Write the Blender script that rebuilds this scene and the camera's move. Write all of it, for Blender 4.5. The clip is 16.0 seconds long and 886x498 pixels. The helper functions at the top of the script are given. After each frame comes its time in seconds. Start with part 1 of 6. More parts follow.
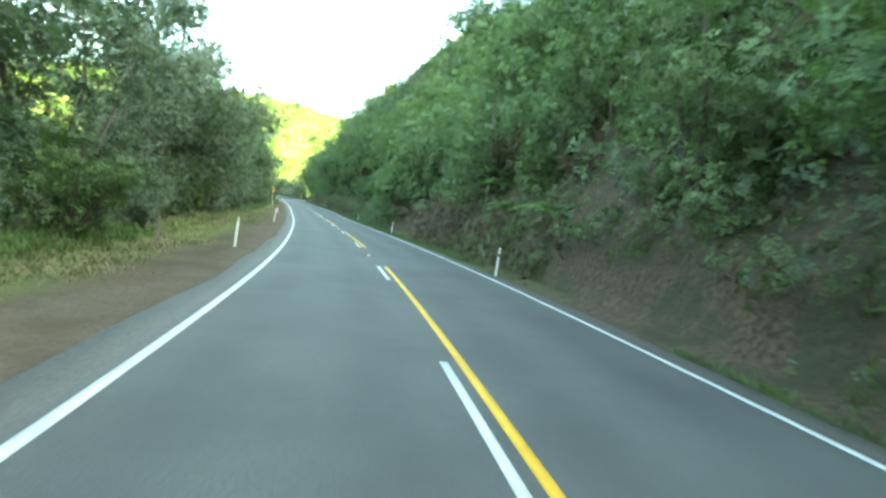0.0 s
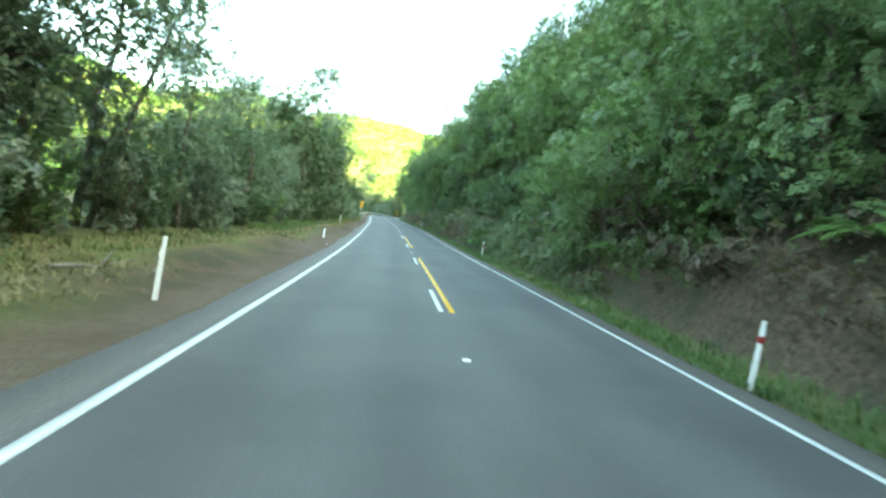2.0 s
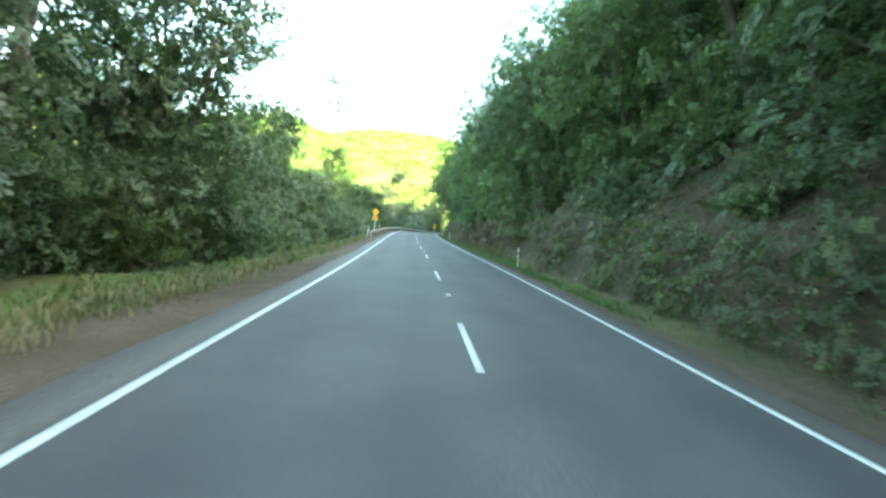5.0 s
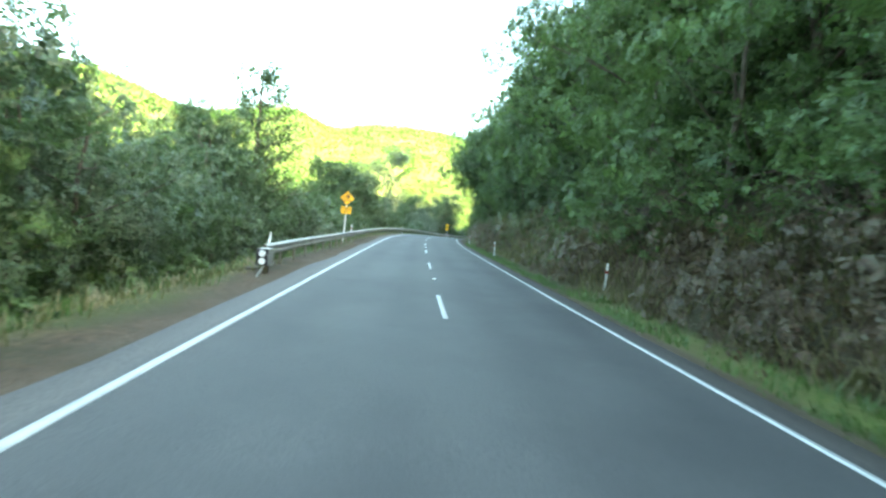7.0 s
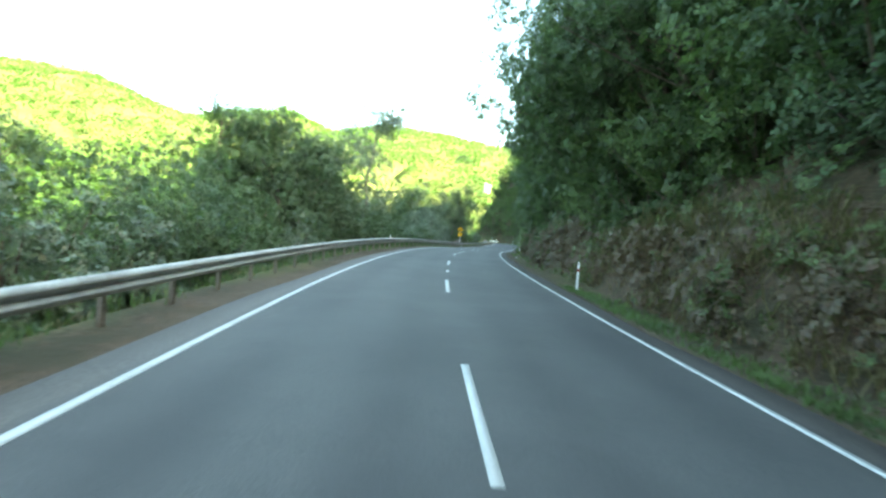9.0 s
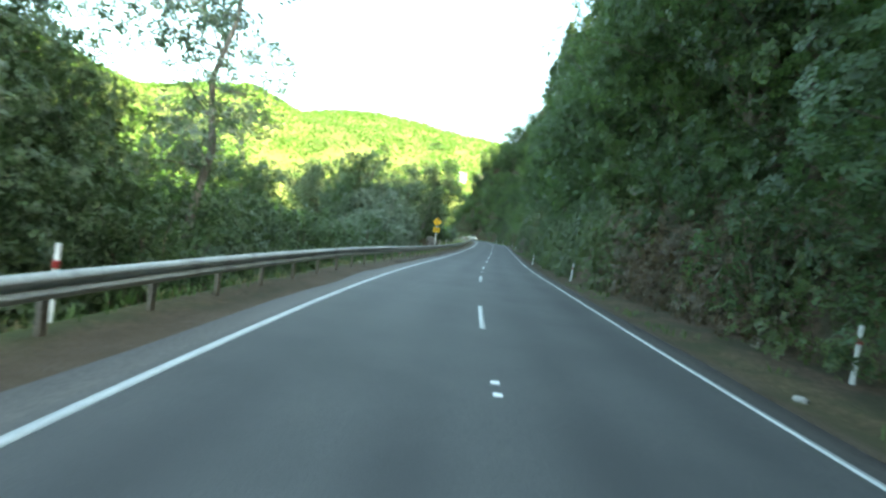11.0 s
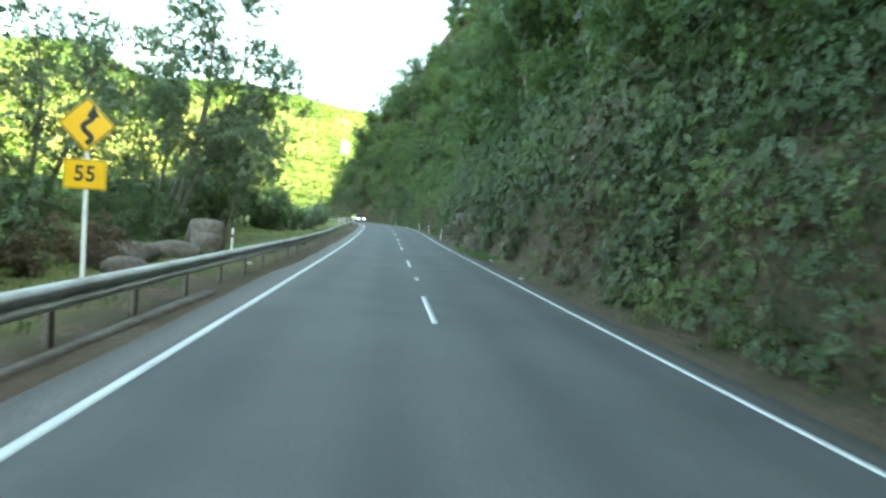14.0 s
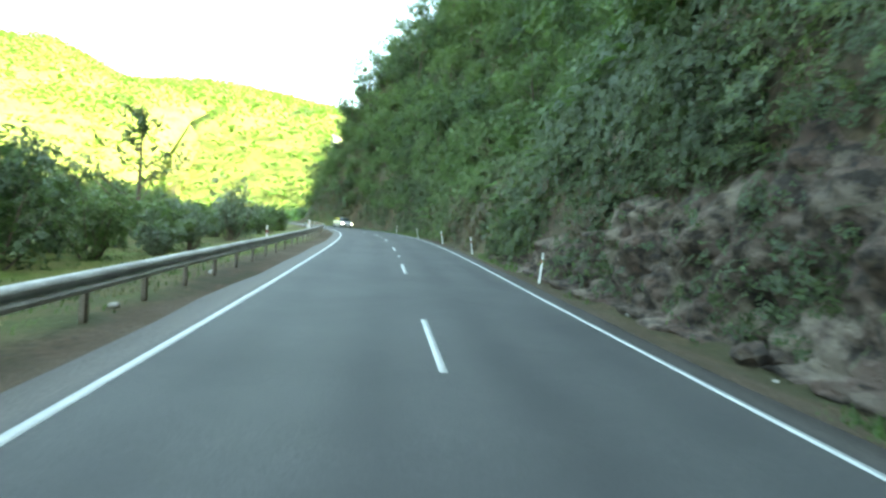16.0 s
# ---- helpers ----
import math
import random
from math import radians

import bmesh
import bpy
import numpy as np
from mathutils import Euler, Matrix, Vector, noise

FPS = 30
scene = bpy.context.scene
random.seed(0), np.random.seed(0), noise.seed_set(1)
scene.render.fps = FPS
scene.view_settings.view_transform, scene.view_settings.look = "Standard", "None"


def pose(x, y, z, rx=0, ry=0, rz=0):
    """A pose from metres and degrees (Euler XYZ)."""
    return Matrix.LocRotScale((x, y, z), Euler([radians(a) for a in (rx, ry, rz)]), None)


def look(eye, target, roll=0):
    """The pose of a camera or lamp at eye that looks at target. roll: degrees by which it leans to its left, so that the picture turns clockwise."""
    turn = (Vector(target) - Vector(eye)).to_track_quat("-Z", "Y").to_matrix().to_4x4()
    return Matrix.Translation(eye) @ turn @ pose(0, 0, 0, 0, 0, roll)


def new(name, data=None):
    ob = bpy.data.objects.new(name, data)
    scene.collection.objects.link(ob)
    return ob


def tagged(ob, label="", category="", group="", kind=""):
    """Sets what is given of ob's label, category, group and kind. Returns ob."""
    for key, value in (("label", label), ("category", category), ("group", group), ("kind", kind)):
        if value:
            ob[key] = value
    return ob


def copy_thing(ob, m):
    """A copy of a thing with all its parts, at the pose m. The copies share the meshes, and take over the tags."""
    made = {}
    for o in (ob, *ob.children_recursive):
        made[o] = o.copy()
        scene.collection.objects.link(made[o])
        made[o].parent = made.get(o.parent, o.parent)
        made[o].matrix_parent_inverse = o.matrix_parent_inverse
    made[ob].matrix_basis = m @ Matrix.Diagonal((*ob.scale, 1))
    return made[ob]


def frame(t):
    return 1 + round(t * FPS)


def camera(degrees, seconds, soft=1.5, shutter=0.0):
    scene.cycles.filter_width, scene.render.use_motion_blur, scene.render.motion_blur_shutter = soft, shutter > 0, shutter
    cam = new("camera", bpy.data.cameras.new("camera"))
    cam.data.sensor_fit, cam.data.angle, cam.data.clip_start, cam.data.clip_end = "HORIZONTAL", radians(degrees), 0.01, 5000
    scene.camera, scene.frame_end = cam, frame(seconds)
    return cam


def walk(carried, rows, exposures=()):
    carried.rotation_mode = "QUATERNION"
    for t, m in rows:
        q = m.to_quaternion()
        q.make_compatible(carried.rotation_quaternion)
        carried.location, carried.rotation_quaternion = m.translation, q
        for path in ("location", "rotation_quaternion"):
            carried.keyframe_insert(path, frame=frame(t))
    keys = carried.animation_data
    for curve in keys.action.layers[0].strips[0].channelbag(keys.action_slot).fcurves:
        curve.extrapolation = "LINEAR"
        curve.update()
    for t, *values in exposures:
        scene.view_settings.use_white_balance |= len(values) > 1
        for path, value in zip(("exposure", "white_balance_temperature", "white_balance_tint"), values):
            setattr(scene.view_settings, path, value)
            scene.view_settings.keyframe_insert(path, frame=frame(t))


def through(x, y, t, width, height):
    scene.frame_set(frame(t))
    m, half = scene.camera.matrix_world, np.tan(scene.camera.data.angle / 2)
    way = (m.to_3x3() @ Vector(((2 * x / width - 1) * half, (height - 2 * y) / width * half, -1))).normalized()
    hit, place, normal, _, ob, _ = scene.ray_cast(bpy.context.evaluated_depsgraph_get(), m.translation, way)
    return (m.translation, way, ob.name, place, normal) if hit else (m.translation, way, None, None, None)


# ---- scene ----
cam = camera(81.4, 16.0, soft=2.6, shutter=0.12)
# seconds, eye x y z, yaw (left), pitch (up), roll
PATH = [
    (0, -1.308, 7.095, 1.698, -7.97, -3.34, 6.37),
    (0.5, -1.580, 15.505, 1.703, -4.69, -2.92, 6.43),
    (1, -2.094, 23.507, 1.712, -1.59, -2.76, 5.93),
    (1.5, -2.941, 31.581, 1.730, 0.90, -2.47, 5.94),
    (2, -4.044, 39.862, 1.758, 2.83, -2.44, 7.29),
    (2.5, -5.120, 48.128, 1.800, 4.89, -2.40, 7.34),
    (3, -6.466, 57.099, 1.861, 6.04, -2.31, 6.94),
    (3.5, -7.727, 65.377, 1.941, 6.74, -1.95, 6.01),
    (4, -9.288, 74.736, 2.087, 6.94, -1.63, 5.22),
    (4.5, -10.846, 83.977, 2.288, 6.93, -1.34, 4.69),
    (5, -12.380, 93.095, 2.495, 7.06, -1.52, 4.44),
    (5.5, -13.947, 102.126, 2.672, 7.44, -1.69, 4.43),
    (6, -15.591, 111.110, 2.824, 7.82, -1.74, 4.63),
    (6.5, -17.335, 120.088, 2.976, 8.04, -1.68, 5.01),
    (7, -19.155, 129.070, 3.134, 7.75, -1.61, 5.57),
    (7.5, -20.813, 137.766, 3.291, 7.70, -1.73, 5.09),
    (8, -22.410, 146.631, 3.454, 8.02, -1.43, 4.34),
    (8.5, -24.175, 155.624, 3.625, 7.92, -1.38, 4.26),
    (9, -25.840, 164.418, 3.797, 8.08, -1.31, 4.58),
    (9.5, -27.356, 173.026, 3.972, 8.06, -1.23, 5.28),
    (10, -28.648, 181.506, 4.145, 7.32, -1.31, 6.12),
    (10.5, -29.685, 189.894, 4.279, 6.24, -1.58, 6.82),
    (11, -30.489, 198.229, 4.369, 4.49, -1.85, 7.11),
    (11.5, -31.026, 206.508, 4.414, 2.14, -2.20, 7.01),
    (12, -31.306, 215.552, 4.397, -0.83, -2.33, 6.51),
    (12.5, -31.266, 223.678, 4.323, -3.11, -2.31, 4.74),
    (13, -31.228, 232.248, 4.218, -5.32, -2.66, 5.05),
    (13.5, -30.992, 240.768, 4.155, -6.77, -2.64, 4.33),
    (14, -30.761, 249.042, 4.137, -7.65, -2.82, 4.41),
    (14.5, -30.422, 257.002, 4.144, -7.79, -2.80, 3.77),
    (15, -30.128, 265.601, 4.154, -7.53, -2.67, 4.23),
    (15.5, -30.003, 273.840, 4.167, -7.64, -2.57, 4.34),
    (16, -29.878, 281.834, 4.205, -7.70, -2.41, 3.84),
]


def eye_pose(x, y, z, yaw, pitch, roll):
    a, b = radians(yaw), radians(pitch)
    ahead = Vector((-math.sin(a) * math.cos(b), math.cos(a) * math.cos(b), math.sin(b)))
    return look((x, y, z), Vector((x, y, z)) + ahead, roll)


walk(cam, [(t, eye_pose(*row)) for t, *row in PATH],
     exposures=[(0.0, 4.15, 8300, -18), (3.5, 4.05, 8000, -14), (7.0, 3.95, 7600, -11), (8.5, 3.65, 7600, -10), (11.0, 3.4, 7700, -11), (13.0, 3.85, 8300, -10), (14.5, 3.9, 8500, -11), (16.0, 3.95, 8400, -11)])

# ---------------------------------------------------------------- light
SUN_EL, SUN_AZ = 26.0, -116.0          # azimuth: degrees to the left of +y
world = bpy.data.worlds.new("world")
scene.world = world
world.use_nodes = True
wn = world.node_tree
sky = wn.nodes.new("ShaderNodeTexSky")
sky.sky_type, sky.sun_disc = "NISHITA", False
sky.sun_elevation, sky.sun_rotation = radians(SUN_EL), radians(-SUN_AZ)
sky.air_density, sky.dust_density, sky.ozone_density = 1.0, 2.5, 1.0
wn.nodes["Background"].inputs["Strength"].default_value = 0.15
wn.links.new(sky.outputs["Color"], wn.nodes["Background"].inputs["Color"])
sun_data = bpy.data.lights.new("sun", "SUN")
sun_data.energy, sun_data.angle, sun_data.color = 3.2, radians(0.6), (1.0, 0.93, 0.78)
sun = new("sun", sun_data)
sa, se = radians(SUN_AZ), radians(SUN_EL)
sun_dir = Vector((-math.sin(sa) * math.cos(se), math.cos(sa) * math.cos(se), math.sin(se)))
sun.matrix_world = look(sun_dir * 200, (0, 0, 0))


# ---------------------------------------------------------------- materials
def material(name, rough=0.8, metal=0.0, spec=0.3):
    m = bpy.data.materials.new(name)
    m.use_nodes = True
    b = m.node_tree.nodes["Principled BSDF"]
    b.inputs["Roughness"].default_value = rough
    b.inputs["Metallic"].default_value = metal
    b.inputs["Specular IOR Level"].default_value = spec
    return m, m.node_tree, b


def node(nt, kind, **values):
    n = nt.nodes.new(kind)
    for key, value in values.items():
        n.inputs[key.replace("_", " ")].default_value = value
    return n


def coords(nt):
    return nt.nodes.new("ShaderNodeTexCoord").outputs["Object"]


def noise_fac(nt, scale, detail=4.0, lo=0.35, hi=0.65, where=None):
    n = node(nt, "ShaderNodeTexNoise", Scale=scale, Detail=detail, Roughness=0.6)
    nt.links.new(where or coords(nt), n.inputs["Vector"])
    r = node(nt, "ShaderNodeMapRange", From_Min=lo, From_Max=hi)
    nt.links.new(n.outputs["Fac"], r.inputs["Value"])
    return r.outputs["Result"]


def mixed(nt, fac, a, b, blend="MIX"):
    """a, b: colours or sockets. Returns the mixed colour."""
    n = nt.nodes.new("ShaderNodeMix")
    n.data_type, n.blend_type = "RGBA", blend
    for slot, value in ((0, fac), (6, a), (7, b)):
        if isinstance(value, bpy.types.NodeSocket):
            nt.links.new(value, n.inputs[slot])
        else:
            n.inputs[slot].default_value = value if isinstance(value, float) else (*value, 1.0)
    return n.outputs[2]


def bump(nt, bsdf, height, strength=0.3, distance=0.02):
    n = node(nt, "ShaderNodeBump", Strength=strength, Distance=distance)
    nt.links.new(height, n.inputs["Height"])
    nt.links.new(n.outputs["Normal"], bsdf.inputs["Normal"])


def rough_surface(name, c1, c2, c3, fine=30.0, coarse=2.0, rough=0.85, relief=0.3, depth=0.02, metal=0.0, spec=0.3):
    """Two tones broken by fine grain, a third in coarse patches."""
    m, nt, b = material(name, rough, metal, spec)
    col = mixed(nt, noise_fac(nt, fine), c1, c2)
    col = mixed(nt, noise_fac(nt, coarse, lo=0.45, hi=0.72), col, c3)
    nt.links.new(col, b.inputs["Base Color"])
    if relief:
        bump(nt, b, noise_fac(nt, fine * 1.3, lo=0.2, hi=0.8), relief, depth)
    return m


def leaf_material(name, c1, c2, c3, through=0.28, spray=0.0, gap=0.52, glow=(0.16, 0.30, 0.05)):
    """Foliage: each leaf and each plant has its own green; light passes through.
    With spray each blade is a twig of small leaves, so many to the metre, with gaps between."""
    m, nt, b = material(name, 0.55, 0.0, 0.35)
    geo, info = nt.nodes.new("ShaderNodeNewGeometry"), nt.nodes.new("ShaderNodeObjectInfo")
    col = mixed(nt, geo.outputs["Random Per Island"], c1, c2)
    spread = node(nt, "ShaderNodeMapRange", From_Min=0.45, From_Max=1.0, To_Max=0.75)
    nt.links.new(info.outputs["Random"], spread.inputs["Value"])
    col = mixed(nt, spread.outputs["Result"], col, c3)
    # shade put into the colour: broad patches near black, paler ones between
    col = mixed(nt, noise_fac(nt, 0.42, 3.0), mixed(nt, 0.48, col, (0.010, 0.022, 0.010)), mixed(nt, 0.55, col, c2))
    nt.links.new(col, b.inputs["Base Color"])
    tr = nt.nodes.new("ShaderNodeBsdfTranslucent")
    nt.links.new(mixed(nt, 0.35, col, glow), tr.inputs["Color"])
    mix = nt.nodes.new("ShaderNodeMixShader")
    mix.inputs["Fac"].default_value = through
    nt.links.new(b.outputs[0], mix.inputs[1])
    nt.links.new(tr.outputs[0], mix.inputs[2])
    out = mix.outputs[0]
    if spray:
        vor = node(nt, "ShaderNodeTexVoronoi", Scale=spray)
        nt.links.new(coords(nt), vor.inputs["Vector"])
        lit = mixed(nt, 0.38, col, mixed(nt, 1.0, col, vor.outputs["Color"], "MULTIPLY"))
        hue = mixed(nt, vor.outputs["Distance"], mixed(nt, 0.35, lit, c2), lit)
        nt.links.new(hue, b.inputs["Base Color"])
        # every small leaf faces its own way
        turn = nt.nodes.new("ShaderNodeVectorMath")
        turn.operation = "MULTIPLY_ADD"
        turn.inputs[1].default_value, turn.inputs[2].default_value = (1.1, 1.1, 0.9), (-0.55, -0.55, -0.30)
        nt.links.new(vor.outputs["Color"], turn.inputs[0])
        add = nt.nodes.new("ShaderNodeVectorMath")
        add.operation = "ADD"
        nt.links.new(geo.outputs["Normal"], add.inputs[0])
        nt.links.new(turn.outputs[0], add.inputs[1])
        unit = nt.nodes.new("ShaderNodeVectorMath")
        unit.operation = "NORMALIZE"
        nt.links.new(add.outputs[0], unit.inputs[0])
        nt.links.new(unit.outputs[0], b.inputs["Normal"])
        hole = node(nt, "ShaderNodeMapRange", From_Min=gap - 0.02, From_Max=gap + 0.02)
        nt.links.new(vor.outputs["Distance"], hole.inputs["Value"])
        clear, cut = nt.nodes.new("ShaderNodeBsdfTransparent"), nt.nodes.new("ShaderNodeMixShader")
        nt.links.new(hole.outputs["Result"], cut.inputs["Fac"])
        nt.links.new(out, cut.inputs[1])
        nt.links.new(clear.outputs[0], cut.inputs[2])
        out = cut.outputs[0]
    nt.links.new(out, nt.nodes["Material Output"].inputs["Surface"])
    return m


def painted(name, colour, rough=0.45, dirt=(0.25, 0.22, 0.18), amount=0.5, metal=0.0):
    """Paint with scuffs and dirt."""
    m, nt, b = material(name, rough, metal, 0.4)
    f = noise_fac(nt, 9.0, 5.0, 0.5, 0.85)
    k = nt.nodes.new("ShaderNodeMath")
    k.operation = "MULTIPLY"
    k.inputs[1].default_value = amount
    nt.links.new(f, k.inputs[0])
    nt.links.new(mixed(nt, k.outputs[0], colour, dirt), b.inputs["Base Color"])
    bump(nt, b, noise_fac(nt, 60.0), 0.08, 0.003)
    return m


def road_paint(name, colour):
    """Worn line paint: chips let the seal show through."""
    m, nt, b = material(name, 0.6, 0.0, 0.3)
    chips = noise_fac(nt, 45.0, 6.0, 0.60, 0.72)
    scuff = noise_fac(nt, 1.6, 3.0, 0.35, 0.8)
    col = mixed(nt, scuff, colour, tuple(c * 0.78 for c in colour))
    nt.links.new(mixed(nt, chips, col, (0.12, 0.12, 0.115)), b.inputs["Base Color"])
    bump(nt, b, noise_fac(nt, 160.0), 0.4, 0.004)
    return m


def asphalt():
    """Chip seal: stone grain, patchy binder, two polished wheel paths in each lane, sealed joints."""
    m, nt, b = material("chip_seal", 0.75, 0.0, 0.35)
    col = mixed(nt, noise_fac(nt, 55.0, 3.0), (0.055, 0.056, 0.054), (0.096, 0.097, 0.093))
    col = mixed(nt, noise_fac(nt, 0.35, 4.0, 0.4, 0.75), col, (0.050, 0.051, 0.050))
    uv = nt.nodes.new("ShaderNodeUVMap")
    uv.uv_map = "along"
    sep = nt.nodes.new("ShaderNodeSeparateXYZ")
    nt.links.new(uv.outputs["UV"], sep.inputs[0])
    for centre in (-2.42, -0.80, 0.85, 2.45):
        d = nt.nodes.new("ShaderNodeMath")
        d.operation = "SUBTRACT"
        d.inputs[1].default_value = centre
        nt.links.new(sep.outputs["Y"], d.inputs[0])
        a = nt.nodes.new("ShaderNodeMath")
        a.operation = "ABSOLUTE"
        nt.links.new(d.outputs[0], a.inputs[0])
        r = node(nt, "ShaderNodeMapRange", From_Min=0.55, From_Max=0.1, To_Max=0.75)
        nt.links.new(a.outputs[0], r.inputs["Value"])
        broken = nt.nodes.new("ShaderNodeMath")
        broken.operation = "MULTIPLY"
        nt.links.new(r.outputs["Result"], broken.inputs[0])
        nt.links.new(noise_fac(nt, 0.22, 4.0, 0.3, 0.7), broken.inputs[1])
        col = mixed(nt, broken.outputs[0], col, (0.040, 0.041, 0.041))
    # loose chip and grit lie pale along both edges
    past = nt.nodes.new("ShaderNodeUVMap")
    past.uv_map = "past_line"
    both = nt.nodes.new("ShaderNodeSeparateXYZ")
    nt.links.new(past.outputs["UV"], both.inputs[0])
    side = nt.nodes.new("ShaderNodeMath")
    side.operation = "MAXIMUM"
    nt.links.new(both.outputs["X"], side.inputs[0])
    nt.links.new(both.outputs["Y"], side.inputs[1])
    drift = node(nt, "ShaderNodeMapRange", From_Min=0.0, From_Max=0.22, To_Max=0.85)
    nt.links.new(side.outputs[0], drift.inputs["Value"])
    grit = mixed(nt, noise_fac(nt, 30.0, 5.0), (0.082, 0.075, 0.066), (0.160, 0.146, 0.128))
    col = mixed(nt, drift.outputs["Result"], col, grit)
    nt.links.new(col, b.inputs["Base Color"])
    bump(nt, b, noise_fac(nt, 70.0, 2.0, 0.2, 0.8), 0.5, 0.008)
    return m


def ground_material():
    """Soil, gravel, dry grass, green grass and bare rock by the masks that the terrain carries."""
    m, nt, b = material("ground_cover", 0.95, 0.0, 0.15)
    mask = nt.nodes.new("ShaderNodeVertexColor")
    mask.layer_name = "cover"
    sep = nt.nodes.new("ShaderNodeSeparateColor")
    nt.links.new(mask.outputs["Color"], sep.inputs[0])
    litter = mixed(nt, noise_fac(nt, 7.0, 6.0), (0.055, 0.040, 0.028), (0.125, 0.088, 0.058))
    litter = mixed(nt, noise_fac(nt, 0.8, 4.0, 0.45, 0.6), litter, (0.055, 0.050, 0.030))
    grass = mixed(nt, noise_fac(nt, 9.0, 6.0), (0.07, 0.12, 0.025), (0.16, 0.19, 0.055))
    grass = mixed(nt, noise_fac(nt, 0.6, 4.0, 0.42, 0.62), grass, (0.15, 0.155, 0.055))
    gravel = mixed(nt, noise_fac(nt, 28.0, 6.0), (0.072, 0.056, 0.041), (0.155, 0.122, 0.088))
    gravel = mixed(nt, noise_fac(nt, 0.9, 5.0, 0.4, 0.65), gravel, (0.085, 0.064, 0.042))
    rock = mixed(nt, noise_fac(nt, 2.2, 8.0), (0.050, 0.039, 0.031), (0.150, 0.118, 0.092))
    rock = mixed(nt, noise_fac(nt, 0.7, 5.0, 0.45, 0.65), rock, (0.095, 0.064, 0.048))
    col = mixed(nt, sep.outputs["Red"], litter, grass)
    col = mixed(nt, sep.outputs["Green"], col, gravel)
    col = mixed(nt, sep.outputs["Blue"], col, rock)
    nt.links.new(col, b.inputs["Base Color"])
    bump(nt, b, noise_fac(nt, 6.0, 8.0, 0.2, 0.8), 0.7, 0.12)
    return m


def bark(name, c1, c2):
    m, nt, b = material(name, 0.9, 0.0, 0.2)
    st = node(nt, "ShaderNodeMapping")
    st.inputs["Scale"].default_value = (6, 6, 1.2)
    nt.links.new(coords(nt), st.inputs["Vector"])
    f = noise_fac(nt, 3.0, 7.0, 0.3, 0.7, st.outputs[0])
    nt.links.new(mixed(nt, f, c1, c2), b.inputs["Base Color"])
    bump(nt, b, f, 0.6, 0.03)
    return m


M_ROAD, M_GROUND = asphalt(), ground_material()
M_WHITE, M_YELLOW = road_paint("white_line_paint", (0.52, 0.54, 0.52)), road_paint("yellow_line_paint", (0.66, 0.39, 0.045))
M_BARK, M_PALE_BARK = bark("bark", (0.05, 0.04, 0.03), (0.16, 0.13, 0.10)), bark("pale_bark", (0.10, 0.09, 0.075), (0.26, 0.235, 0.205))
# first tones of M_LEAF, M_LEAF_OLIVE, M_LEAF_MID and M_BANK deepened as leaves in shade
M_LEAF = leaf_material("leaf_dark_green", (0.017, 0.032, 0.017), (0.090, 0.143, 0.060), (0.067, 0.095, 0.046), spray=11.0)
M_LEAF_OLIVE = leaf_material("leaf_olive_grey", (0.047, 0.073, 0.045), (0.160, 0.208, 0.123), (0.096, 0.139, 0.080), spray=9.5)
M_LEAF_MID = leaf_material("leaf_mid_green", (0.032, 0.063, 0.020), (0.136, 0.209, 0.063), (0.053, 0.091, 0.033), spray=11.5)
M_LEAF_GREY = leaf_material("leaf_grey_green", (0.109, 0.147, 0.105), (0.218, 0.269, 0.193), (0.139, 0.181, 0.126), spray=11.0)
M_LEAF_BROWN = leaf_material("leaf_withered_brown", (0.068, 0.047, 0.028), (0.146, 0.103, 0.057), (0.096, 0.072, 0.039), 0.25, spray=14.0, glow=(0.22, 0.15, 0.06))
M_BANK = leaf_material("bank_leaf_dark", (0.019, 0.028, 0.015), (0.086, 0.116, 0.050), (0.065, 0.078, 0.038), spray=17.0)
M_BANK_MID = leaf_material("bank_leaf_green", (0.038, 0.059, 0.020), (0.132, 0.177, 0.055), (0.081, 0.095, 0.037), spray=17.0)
# light green leaf, part of its paleness stands for glare on the slope
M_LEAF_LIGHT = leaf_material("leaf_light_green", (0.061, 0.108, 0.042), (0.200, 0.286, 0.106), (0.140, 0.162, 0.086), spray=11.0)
M_NEEDLE = leaf_material("pine_needle", (0.036, 0.066, 0.030), (0.078, 0.120, 0.048), (0.060, 0.090, 0.036), 0.2)
M_FERN = leaf_material("fern_frond", (0.06, 0.12, 0.03), (0.13, 0.22, 0.05), (0.09, 0.15, 0.04))
M_GRASS = leaf_material("grass_blade", (0.055, 0.105, 0.022), (0.115, 0.185, 0.050), (0.105, 0.145, 0.050), 0.30)
M_STRAW = leaf_material("dry_grass_blade", (0.187, 0.140, 0.070), (0.281, 0.226, 0.117), (0.156, 0.140, 0.062), 0.3)
M_WOODS = leaf_material("far_wood_leaf", (0.080, 0.175, 0.030), (0.150, 0.265, 0.050), (0.100, 0.190, 0.036), 0.4)
M_STEEL = rough_surface("galvanised_steel", (0.36, 0.36, 0.33), (0.48, 0.48, 0.44), (0.25, 0.24, 0.21), 18.0, 1.5, 0.6, 0.1, 0.003, 0.45, 0.5)
M_TIMBER = rough_surface("weathered_timber", (0.16, 0.13, 0.10), (0.26, 0.22, 0.18), (0.12, 0.10, 0.075), 22.0, 3.0, 0.9, 0.4, 0.01)
M_POST = painted("white_plastic", (0.80, 0.80, 0.78), 0.5, amount=0.45)
M_RED = painted("red_reflector", (0.30, 0.035, 0.03), 0.4, amount=0.3)
M_BLACK = painted("black_paint", (0.02, 0.02, 0.022), 0.5, amount=0.2)
